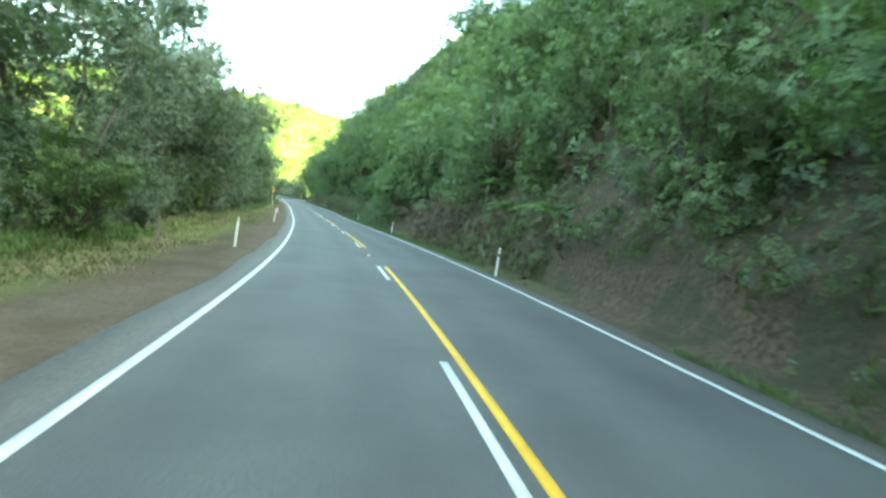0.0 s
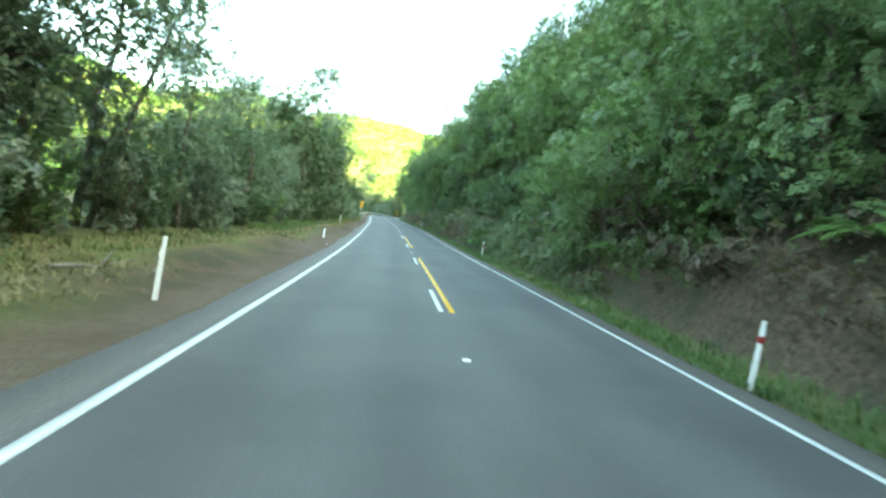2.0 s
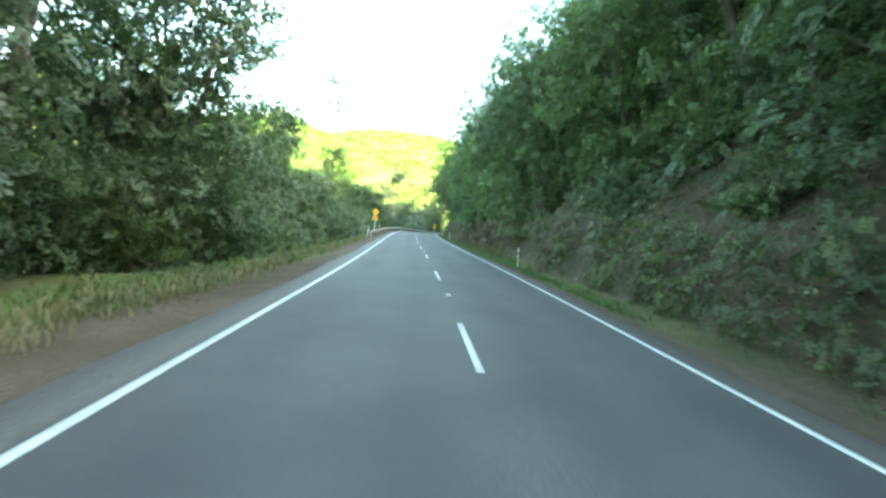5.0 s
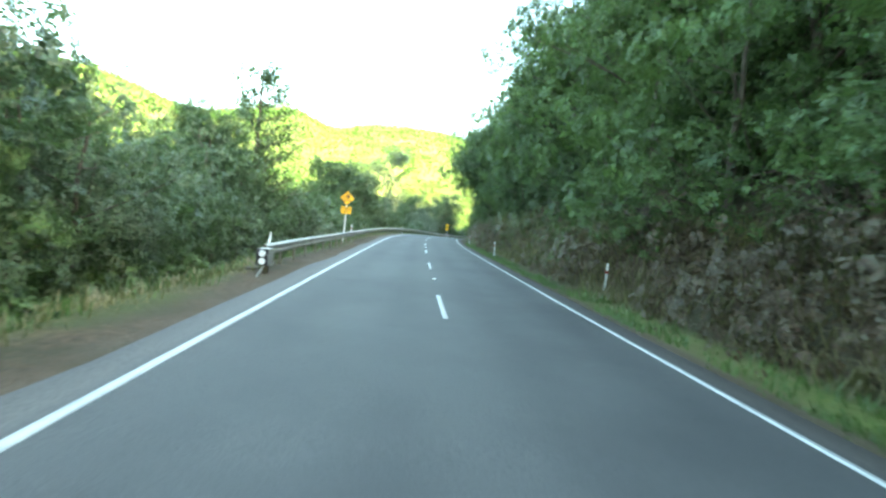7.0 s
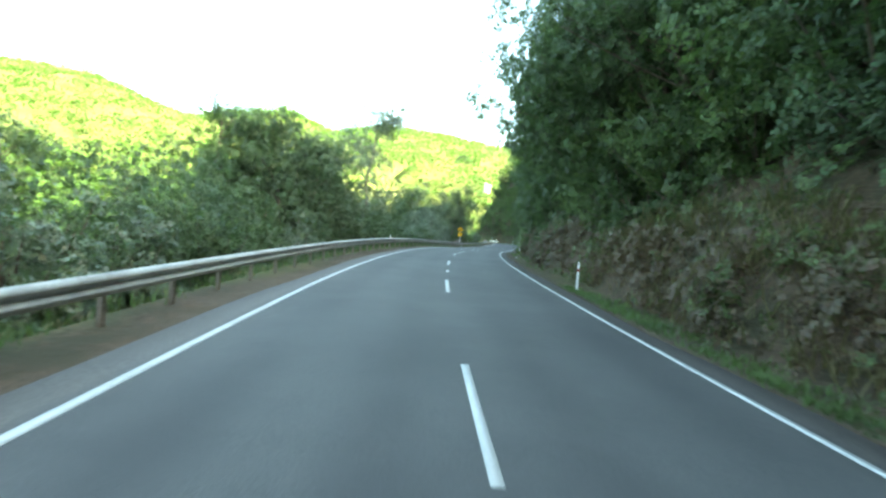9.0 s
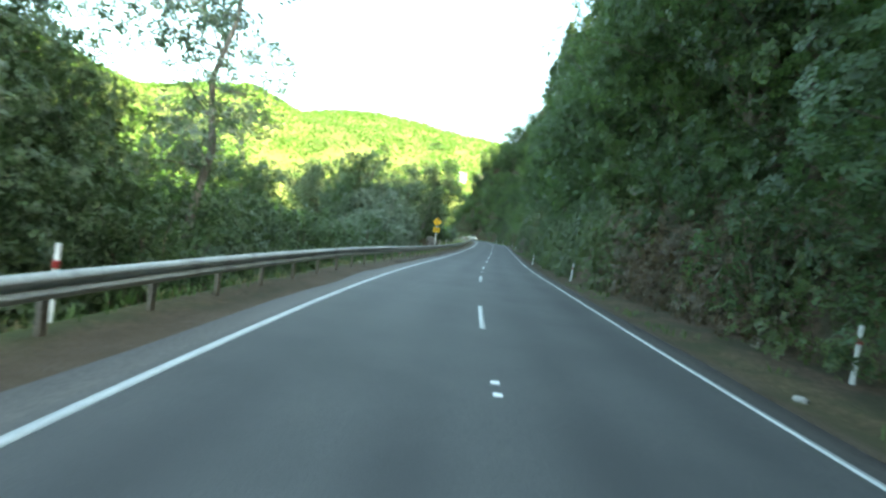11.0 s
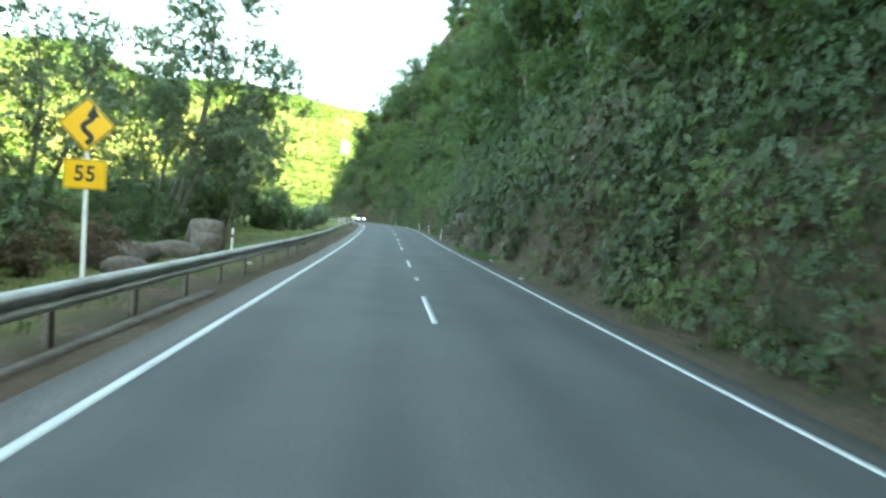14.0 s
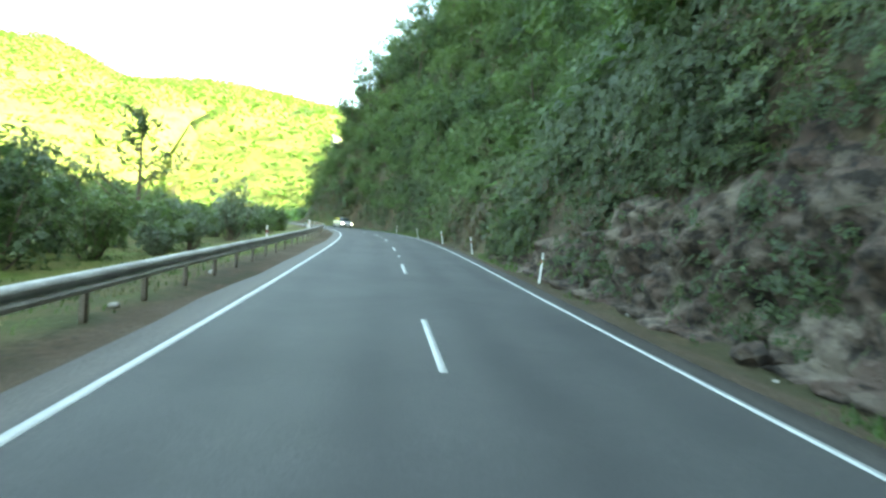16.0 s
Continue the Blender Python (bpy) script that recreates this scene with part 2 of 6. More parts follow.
M_SIGN = painted("sign_yellow_sheeting", (0.85, 0.47, 0.02), 0.35, (0.5, 0.3, 0.05), 0.25)
M_ORANGE = painted("sign_orange_sheeting", (0.85, 0.41, 0.02), 0.35, (0.5, 0.25, 0.05), 0.25)
M_ROCK = rough_surface("boulder_stone", (0.11, 0.097, 0.083), (0.21, 0.188, 0.162), (0.06, 0.052, 0.042), 5.0, 0.9, 0.95, 0.8, 0.06)
def cut_rock():
    """Fractured rock: dark joints, pale and rusty blocks, dust on it."""
    m, nt, b = material("cut_rock", 0.95, 0.0, 0.2)
    vor = node(nt, "ShaderNodeTexVoronoi", Scale=1.6)
    warp = mixed(nt, 0.12, coords(nt), node(nt, "ShaderNodeTexNoise", Scale=2.0, Detail=5.0).outputs["Color"])
    nt.links.new(warp, vor.inputs["Vector"])
    col = mixed(nt, vor.outputs["Color"], (0.062, 0.047, 0.038), (0.175, 0.138, 0.110))
    col = mixed(nt, noise_fac(nt, 1.1, 6.0, 0.42, 0.66), col, (0.115, 0.075, 0.062))
    col = mixed(nt, noise_fac(nt, 3.2, 8.0, 0.46, 0.60), col, (0.040, 0.033, 0.028))
    col = mixed(nt, noise_fac(nt, 0.9, 5.0, 0.55, 0.68), col, (0.23, 0.188, 0.150))
    nt.links.new(col, b.inputs["Base Color"])
    bump(nt, b, noise_fac(nt, 5.0, 9.0, 0.2, 0.8), 0.9, 0.15)
    return m


M_CUT = cut_rock()
M_STUD = painted("white_marker_stud", (0.82, 0.83, 0.82), 0.3, amount=0.15)

# ---------------------------------------------------------------- road line
# curvature (1/km) every 12 m from s = -12, grade (%) every 24 m
BEND = [3.91, 3.91, 3.91, 4.05, 1.51, 1.23, 0.78, 0.59, -0.06, 0.87, 1.06, 1.05, -0.39, -0.98, -0.04, -0.97, -3.6, -3.81, -4.9,
        -2.82, -1.05, -0.76, 0.35, -0.06, 0.55, 0.07, 0.86, 2.36, 5.2, 8.5, 11.5, 10.0, 5.0, 0.0, 0.0, 0.0, 0.0, 0.0, 0.0, 0.0]
GRADE = [0.75, 0.0, 0.33, 0.82, 2.41, 1.61, 1.76, 1.87, 2.08, 0.63, -1.41, 0.07, 0.18, 1.77, 0.8, 0.3, 0.0, 0.0, 0.0, 0.0, 0.0]
S0, S1 = -70.0, 460.0
ST = np.arange(S0, S1 + 0.5, 1.0)
_k = np.interp(ST, -12 + 12.0 * np.arange(len(BEND)), BEND) / 1000
_g = np.interp(ST, -12 + 24.0 * np.arange(len(GRADE)), GRADE) / 100
_th = np.concatenate([[0], np.cumsum((_k[1:] + _k[:-1]) / 2)])
_th -= _th[70]
_mid = (_th[1:] + _th[:-1]) / 2
RX = np.concatenate([[0], np.cumsum(-np.sin(_mid))])
RY = np.concatenate([[0], np.cumsum(np.cos(_mid))])
RZ = np.concatenate([[0], np.cumsum((_g[1:] + _g[:-1]) / 2)])
RX, RY, RZ = RX - RX[70], RY - RY[70], RZ - RZ[70]
W_LEFT = [3.17, 3.12, 3.20, 3.34, 3.22, 3.41, 3.22, 3.22, 3.28, 3.23, 3.23, 3.22, 3.22]
W_RIGHT = [3.35, 3.39, 3.24, 2.98, 3.14, 3.20, 3.18, 3.06, 3.08, 3.19, 3.19, 3.20, 3.20]


def on_line(s):
    return (np.interp(s, ST, RX), np.interp(s, ST, RY), np.interp(s, ST, RZ), np.interp(s, ST, _th))


def w_left(s):
    return np.interp(s, -20 + 40.0 * np.arange(13), W_LEFT)


def w_right(s):
    return np.interp(s, -20 + 40.0 * np.arange(13), W_RIGHT)


def step(x, a, b):
    t = np.clip((x - a) / (b - a), 0, 1)
    return t * t * (3 - 2 * t)


def waves(x, y, seed=0.0):
    """Smooth irregular field, about -1 to 1."""
    out = 0
    for i, (f, a) in enumerate(((1.0, 0.5), (2.13, 0.27), (4.4, 0.15), (9.1, 0.08))):
        p = seed * 1.7 + i * 2.3
        out = out + a * (np.sin(f * x * 0.93 + p + 1.3 * np.sin(f * y * 0.71 + p)) + np.sin(f * y * 1.07 - p * 1.9 + 1.1 * np.sin(f * x * 0.83 - p)))
    return out


def bank_foot(s):
    return 5.45 + 0.30 * waves(s / 9.0, 0.0, 1.0) + 1.5 * step(s, 198, 207) * (1 - step(s, 213, 224))


# marker posts along the bank: station, offset, lean
BANK_POSTS = [(24.2, 4.25, 3), (46.9, 4.15, 4), (70.8, 4.5, 2), (120.0, 4.6, -2), (146.45, 5.35, 2), (165.2, 4.65, -2), (184.0, 4.4, 0), (209.6, 6.2, 1),
              (230.0, 4.9, 3), (250.6, 4.2, 3), (300.3, 4.3, 4), (313.0, 4.5, -9), (324.0, 4.6, -12), (335.0, 4.6, -14), (345.0, 4.6, 2)]


def clear_of_posts(s, o):
    """Growth keeps off the posts and the ground before them."""
    ok = np.ones(np.shape(s), bool)
    for sp, op, _ in BANK_POSTS:
        ok &= ~((s > sp - 3.0) & (s < sp + 0.7) & (o < op + 0.65))
    return ok


def section(s, o):
    """Ground height over the road, across it (o to the right)."""
    s, o = np.asarray(s, float), np.asarray(o, float)
    z = np.full(np.broadcast(s, o).shape, -0.04)
    # bank on the right
    r = np.maximum(o - bank_foot(s), 0)
    sheer, cut, nose = step(s, 196, 226), step(s, 258, 272) * (1 - step(s, 300, 312)), step(s, 316, 350)
    face = 1.0 + 0.45 * waves(s / 14.0, 0.0, 4.0) + 1.3 * sheer + 3.0 * cut + 11.0 * nose
    rough = waves(s / 2.1, o / 1.7, 2.0) * np.minimum(r, 1.2) * (0.30 + 0.25 * cut) + waves(s / 9.0, o / 7.0, 3.0) * np.minimum(r, 6) * 0.25
    climb = 1.25 + 0.40 * sheer - 0.10 * nose
    bluff = 1 - step(s + 0.25 * np.minimum(o, 60), 376, 394)      # the hill ends beyond the bend
    z = z + bluff * (face * (1 - np.exp(-r / (0.55 + 1.0 * nose))) + climb * np.minimum(r, 34) + 0.95 * np.maximum(r - 34, 0) + rough)
    z = z - 0.10 * np.exp(-((o - 4.45) / 0.35) ** 2)
    # left side: level berm, then a drop to the valley; a field further on
    l = np.maximum(-o - 4.2, 0)
    drop = step(s, 104, 132) * (1 - step(s, 250, 262))
    edge = 2.2 - 0.9 * drop
    fall = np.maximum(l - edge, 0)
    z = z - drop * 3.6 * (1 - np.exp(-fall / 4.5)) - (1 - drop) * (0.25 * step(l, 1, 4) - 0.35 * step(s, 90, 20) * step(l, 3.0, 6.0))
    berm = 0.34 * step(l, 1.0 + 0.5 * waves(s / 2.7, 0.0, 71.0), 1.9 + 0.5 * waves(s / 2.7, 0.0, 71.0)) * step(s, 34, 46) * (1 - step(s, 74, 92))
    z = z + berm
    z = z - 2.8 * step(l, 26, 60)
    z = z + waves(s / 3.1, o / 2.3, 5.0) * 0.07 * step(l, 0.4, 2.5) + waves(s / 0.9, o / 0.8, 9.0) * 0.02 * step(l, 0.2, 1.0)
    return z


RIDGE_AZ = [-60, -12, 0, 5, 9, 14, 18, 22, 27, 32, 37, 41, 45, 49, 60, 90, 140]
RIDGE_EL = [8.5, 9.2, 10.2, 10.8, 11.4, 11.7, 11.4, 10.6, 12.4, 11.5, 10.2, 11.2, 12.5, 12.2, 10.5, 8.5, 7.5]


def far_land(x, y):
    """Valley floor and the high hills beyond it."""
    dx, dy = x + 28.0, y - 215.0
    r, az = np.hypot(dx, dy), np.degrees(np.arctan2(-dx, dy))
    crest = 1450 * np.tan(np.radians(np.interp(az, RIDGE_AZ, RIDGE_EL))) + 10.0
    up = np.clip((r - 105) / 1345.0, 0, 1)
    hill = crest * (0.88 * up ** 1.03 + 0.12 * step(r, 120, 700))
    hill = hill + 3.5 * waves(x / 95.0, y / 95.0, 7.0) * step(r, 130, 330) + 7 * waves(x / 260.0, y / 260.0, 27.0) * step(r, 300, 700) * (1 - step(r, 1000, 1350))
    hill = hill - 260 * step(r, 1480, 2600)
    right = 80 + 35 * step(np.abs(dx), 60, 260) + 5 * waves(x / 40.0, y / 40.0, 8.0)
    near_side = step(dx, 18, 55) * (1 - step(y, 350, 395))
    return (1 - near_side) * (hill - 5.5) + near_side * right


def rock_top(s):
    """Height of the bare rock in the cut."""
    return (3.5 * step(s, 286.5, 291) * (1 - 0.62 * step(s, 294, 302)) + 0.8 * waves(s / 1.6, 0.0, 61.0)) * step(s, 285.5, 288) * (1 - step(s, 303, 308))


def fan(s):
    t = np.clip((np.asarray(s, float) - 195.0) / 265.0, -1, 1)
    return np.pi / 2 * np.sign(t) * np.abs(t) ** 2.2


def land(s, o):
    """World place of the ground at station s and offset o (any distance)."""
    s, o = np.broadcast_arrays(np.asarray(s, float), np.asarray(o, float))
    x, y, z, th = on_line(s)
    d, side = np.abs(o), np.sign(o)
    end = step(s, 385, 455)
    a = fan(s) * step(d, 22 - 16 * end, 150 - 110 * end)
    ang = np.where(side > 0, -np.pi / 2 + a, np.pi / 2 - a) + th * (1 - step(d, 60, 200))
    px, py = x - np.sin(ang) * d, y + np.cos(ang) * d
    px, py = np.where(d == 0, x, px), np.where(d == 0, y, py)
    m = step(d, 45, 130)
    return px, py, (z + section(s, o)) * (1 - m) + far_land(px, py) * m


def at(s, o, up=0.0):
    x, y, z = land(s, o)
    return Vector((float(x), float(y), float(z) + up))


def heading(s):
    return float(np.degrees(np.interp(s, ST, _th)))


# ---------------------------------------------------------------- mesh helpers
def np_mesh(name, verts, faces):
    """A mesh from arrays: verts (n, 3), faces (m, k), all with k corners."""
    me = bpy.data.meshes.new(name)
    verts, faces = np.ascontiguousarray(verts, np.float32), np.ascontiguousarray(faces, np.int32)
    n, k = faces.shape
    me.vertices.add(len(verts))
    me.vertices.foreach_set("co", verts.ravel())
    me.loops.add(n * k)
    me.loops.foreach_set("vertex_index", faces.ravel())
    me.polygons.add(n)
    me.polygons.foreach_set("loop_start", np.arange(0, n * k, k, dtype=np.int32))
    me.update(calc_edges=True)
    me.validate()
    return me


def smooth(me):
    me.polygons.foreach_set("use_smooth", np.ones(len(me.polygons), bool))
    return me


def part(name, data, mat, parent=None, label="", m=None):
    """Links a bmesh, or a finished mesh, as one object under a thing or a part."""
    if isinstance(data, bmesh.types.BMesh):
        me = bpy.data.meshes.new(name)
        bmesh.ops.recalc_face_normals(data, faces=data.faces)
        data.to_mesh(me)
        data.free()
    else:
        me = data
    if mat and not me.materials:
        me.materials.append(mat)
    ob = new(name, me)
    if parent:
        ob.parent = parent
    if m is not None:
        ob.matrix_basis = m
    if label:
        tagged(ob, label)
    return ob


def box(bm, x0, x1, y0, y1, z0, z1, bevel=0.0, m=None):
    made = bmesh.ops.create_cube(bm, size=1.0)["verts"]
    bmesh.ops.scale(bm, vec=(x1 - x0, y1 - y0, z1 - z0), verts=made)
    bmesh.ops.translate(bm, vec=((x0 + x1) / 2, (y0 + y1) / 2, (z0 + z1) / 2), verts=made)
    if bevel:
        edges = list({e for v in made for e in v.link_edges})
        got = bmesh.ops.bevel(bm, geom=edges, offset=bevel, segments=2, affect="EDGES", profile=0.6)
        made = list({v for f in got["faces"] for v in f.verts} | {v for v in made if v.is_valid})
    if m is not None:
        bmesh.ops.transform(bm, matrix=m, verts=made)
    return made


def tube(points, radii, sides=7):
    """Verts and quads of a tapered tube along points."""
    pts, verts, faces = [Vector(p) for p in points], [], []
    for i, (p, r) in enumerate(zip(pts, radii)):
        d = (pts[min(i + 1, len(pts) - 1)] - pts[max(i - 1, 0)]).normalized()
        u = d.cross(Vector((0.31, 0.95, 0.05))).normalized()
        v = d.cross(u)
        for k in range(sides):
            a = 2 * math.pi * k / sides
            verts.append(p + (u * math.cos(a) + v * math.sin(a)) * r)
        if i:
            b = (i - 1) * sides
            faces += [(b + k, b + (k + 1) % sides, b + sides + (k + 1) % sides, b + sides + k) for k in range(sides)]
    return verts, faces


def joined(name, pieces):
    """One mesh out of several (verts, quads)."""
    vs, fs, n = [], [], 0
    for v, f in pieces:
        vs.append(np.array(v, float).reshape(-1, 3))
        fs.append(np.array(f, int).reshape(-1, 4) + n)
        n += len(v)
    return np_mesh(name, np.concatenate(vs), np.concatenate(fs))


def leaf_quads(rng, centre, normal, length, width, droop=0.0):
    """Folded leaf blades: arrays of places, facing directions and sizes to verts and quads."""
    n = len(centre)
    nrm = normal / (np.linalg.norm(normal, axis=1, keepdims=True) + 1e-9)
    rnd = rng.normal(size=(n, 3))
    rnd[:, 2] -= droop
    along = rnd - (rnd * nrm).sum(1, keepdims=True) * nrm
    along /= np.linalg.norm(along, axis=1, keepdims=True) + 1e-9
    across = np.cross(nrm, along)
    L, Wd = length[:, None], width[:, None]
    v = np.stack([centre - along * L * 0.5,
                  centre + across * Wd * 0.5 - along * L * 0.05 - nrm * Wd * 0.12,
                  centre + along * L * 0.5 - nrm * L * 0.10,
                  centre - across * Wd * 0.5 - along * L * 0.05 - nrm * Wd * 0.12], 1)
    return v.reshape(-1, 3), np.arange(4 * n).reshape(n, 4)


def leaf_tris(rng, centre, normal, length, width, droop=0.0):
    """Plain pointed blades for foliage that stays far off."""
    v, _ = leaf_quads(rng, centre, normal, length, width, droop)
    v = v.reshape(-1, 4, 3)
    v = np.stack([v[:, 1], v[:, 2], v[:, 3]], 1) - (v[:, 2:3] - v[:, 0:1]) * 0.15
    return v.reshape(-1, 3), np.arange(3 * len(v)).reshape(-1, 3)


# ---------------------------------------------------------------- ground and road
near_r = [0, 1.8, 3.5, 3.9, 4.25, 4.6, 4.9, 5.2, 5.5, 5.8, 6.1, 6.4, 6.8, 7.2, 7.7, 8.3, 9, 10, 11, 12.5, 14, 16, 18, 20.5, 23, 26, 29.5, 33, 37, 41, 46, 52]
near_l = [0, 1.8, 3.6, 4.0, 4.4, 4.8, 5.3, 5.8, 6.3, 6.8, 7.4, 8, 8.7, 9.5, 10.5, 12, 13.5, 15.5, 18, 21, 24, 28, 33, 39, 46, 52]
far_o = [60, 70, 82, 96, 112, 130, 150, 172, 196, 222, 250, 282, 316, 352, 392, 436, 484, 536, 595, 660, 740, 840, 960, 1120, 1350, 1700, 2200, 3000, 4200]


def build_ground():
    offs = np.array([-v for v in reversed(near_l + far_o)] + (near_r + far_o)[1:], float)
    rows = np.concatenate([np.arange(S0, -20, 5.0), np.arange(-20, 280, 1.25), np.arange(280, 310, 0.5), np.arange(310, 380, 1.25), np.arange(380, S1 + 0.1, 4.0)])
    ss, oo = np.meshgrid(rows, offs, indexing="ij")
    x, y, z = land(ss, oo)
    n, k = ss.shape
    verts = np.stack([x, y, z], -1).reshape(-1, 3)
    i, j = np.meshgrid(np.arange(n - 1), np.arange(k - 1), indexing="ij")
    a = (i * k + j).ravel()
    faces = [np.stack([a, a + 1, a + k + 1, a + k], 1)]
    mid = len(near_l + far_o) - 1
    for row in (0, n - 1):                       # close the sheet behind and ahead
        b = row * k
        q = np.array([(b + mid - t, b + mid + t, b + mid + t + 1, b + mid - t - 1) for t in range(1, mid)])
        faces.append(q if row else q[:, ::-1])
    me = smooth(np_mesh("ground", verts, np.concatenate(faces)))
    s, o = ss.ravel(), oo.ravel()
    l = -o
    patch = waves(s / 4.0, o / 2.0, 11.0)
    green = step(l, 4.9 - 0.2 * step(s, 96, 110) + 0.6 * waves(s / 3.3, 0.0, 14.0), 6.6 - 0.5 * step(s, 96, 110) + 0.6 * waves(s / 3.3, 0.0, 14.0)) * (1 - 0.75 * step(l, 9.0, 10.5) * (1 - step(s, 250, 262))) * (0.75 + 0.4 * patch)
    green = np.maximum(green, step(l, 24, 36))
    green = np.maximum(green, step(o, 3.7, 4.2) * (1 - step(o, 4.9, 5.6)) * (0.55 + 0.6 * waves(s / 11.0, 0, 12.0)) * (1 - 0.85 * step(s, 180, 196) * (1 - step(s, 302, 310))))
    green = np.maximum(green, step(np.abs(o), 40, 60))
    late = step(s, 96, 110)
    gravel = step(l, 3.5, 3.8) * (1 - step(l, 4.6 + 0.9 * patch - 0.4 * late, 6.0 + 0.9 * patch - 0.8 * late)) + 0.8 * step(o, 3.4, 3.6) * (1 - step(o, 3.9, 4.5))
    rock = 0.7 * step(s, 258, 266) * (1 - step(s, 304, 310)) * step(o, 4.8, 5.5) * (1 - step(o, 7.6, 8.6)) * (0.75 + 0.5 * waves(s / 3.5, o / 2.0, 13.0))
    col = np.clip(np.stack([green, gravel, rock, np.ones_like(s)], -1), 0, 1).astype(np.float32)
    me.color_attributes.new("cover", "FLOAT_COLOR", "POINT").data.foreach_set("color", col.ravel())
    return tagged(part("ground", me, M_GROUND), "rough grass, gravel and leaf litter beside the road", "ground", kind="structure")


build_ground()


def strip(s_list, o_left, o_right, up, cuts=1):
    """A ribbon along the road between two offsets (functions or numbers)."""
    s = np.asarray(s_list, float)
    lo = o_left(s) if callable(o_left) else np.full_like(s, o_left)
    hi = o_right(s) if callable(o_right) else np.full_like(s, o_right)
    t = np.linspace(0, 1, cuts + 1)
    o = lo[:, None] + (hi - lo)[:, None] * t
    x, y, z, th = on_line(s)
    px, py = x[:, None] + np.cos(th)[:, None] * o, y[:, None] + np.sin(th)[:, None] * o
    v = np.stack([px, py, np.repeat(z[:, None] + up, cuts + 1, 1)], -1)
    i, j = np.meshgrid(np.arange(len(s) - 1), np.arange(cuts), indexing="ij")
    a = (i * (cuts + 1) + j).ravel()
    return v.reshape(-1, 3), np.stack([a, a + 1, a + cuts + 2, a + cuts + 1], 1), np.repeat(s, cuts + 1), o.ravel()


def slab(s_list, o_left, o_right, top, bottom, cuts=1):
    """The ribbon with a thickness."""
    v, f, s, o = strip(s_list, o_left, o_right, top, cuts)
    low = v.copy()
    low[:, 2] += bottom - top
    n, k, rows = len(v), cuts + 1, len(s_list)
    side = []
    for r in range(rows - 1):
        a, b = r * k, (r + 1) * k
        side += [(a, b, n + b, n + a), (a + k - 1, n + a + k - 1, n + b + k - 1, b + k - 1)]
    e = (rows - 1) * k
    for c in range(cuts):
        side += [(c, n + c, n + c + 1, c + 1), (e + c, e + c + 1, n + e + c + 1, n + e + c)]
    return np.concatenate([v, low]), np.concatenate([f, np.array(side)]), s, o


def build_road():
    s = np.arange(-60, 452, 2.0)
    ragged_l = lambda q: -w_left(q) - 0.62 - 0.10 * waves(q / 2.2, 0, 21.0)
    ragged_r = lambda q: w_right(q) + 0.52 + 0.07 * waves(q / 1.9, 0, 22.0)
    v, f, su, ou = slab(s, ragged_l, ragged_r, 0.0, -0.12, 10)
    me = smooth(np_mesh("road", v, f))
    uv = me.uv_layers.new(name="along")
    idx = np.empty(len(me.loops), np.int32)
    me.loops.foreach_get("vertex_index", idx)
    base = np.stack([np.concatenate([su, su]), np.concatenate([ou, ou])], 1)
    uv.data.foreach_set("uv", base[idx].astype(np.float32).ravel())
    past = me.uv_layers.new(name="past_line")    # distance beyond the right and the left edge line
    base = np.stack([np.concatenate([ou - w_right(su)] * 2), np.concatenate([-ou - w_left(su)] * 2)], 1)
    past.data.foreach_set("uv", base[idx].astype(np.float32).ravel())
    road = tagged(part("road", me, M_ROAD), "grey chip-sealed two-lane road with polished wheel tracks", "road", kind="structure")
    for name, a, b in (("edge_line", lambda q: -w_left(q) - 0.06, lambda q: -w_left(q) + 0.06), ("edge_line", lambda q: w_right(q) - 0.05, lambda q: w_right(q) + 0.05)):
        v, f, _, _ = slab(np.arange(-58, 450, 1.5), a, b, 0.005, 0.0)
        part(name, np_mesh(name, v, f), M_WHITE, road, "worn white edge line")
    for k in range(-5, 45):
        v, f, _, _ = slab(np.linspace(10 * k, 10 * k + 3.0, 4), -0.05, 0.05, 0.005, 0.0)
        part("centre_dash", np_mesh("centre_dash", v, f), M_WHITE, road, "worn white centre dash")
    for k in range(-3, 4):                       # warning stripes before the no-passing line
        s0 = 20 * k + 10.0
        v, f, _, _ = slab(np.linspace(s0, s0 + 13.0, 9), 0.17, 0.28, 0.005, 0.0)
        part("yellow_stripe", np_mesh("yellow_stripe", v, f), M_YELLOW, road, "yellow no-passing warning stripe")
    return road


build_road()


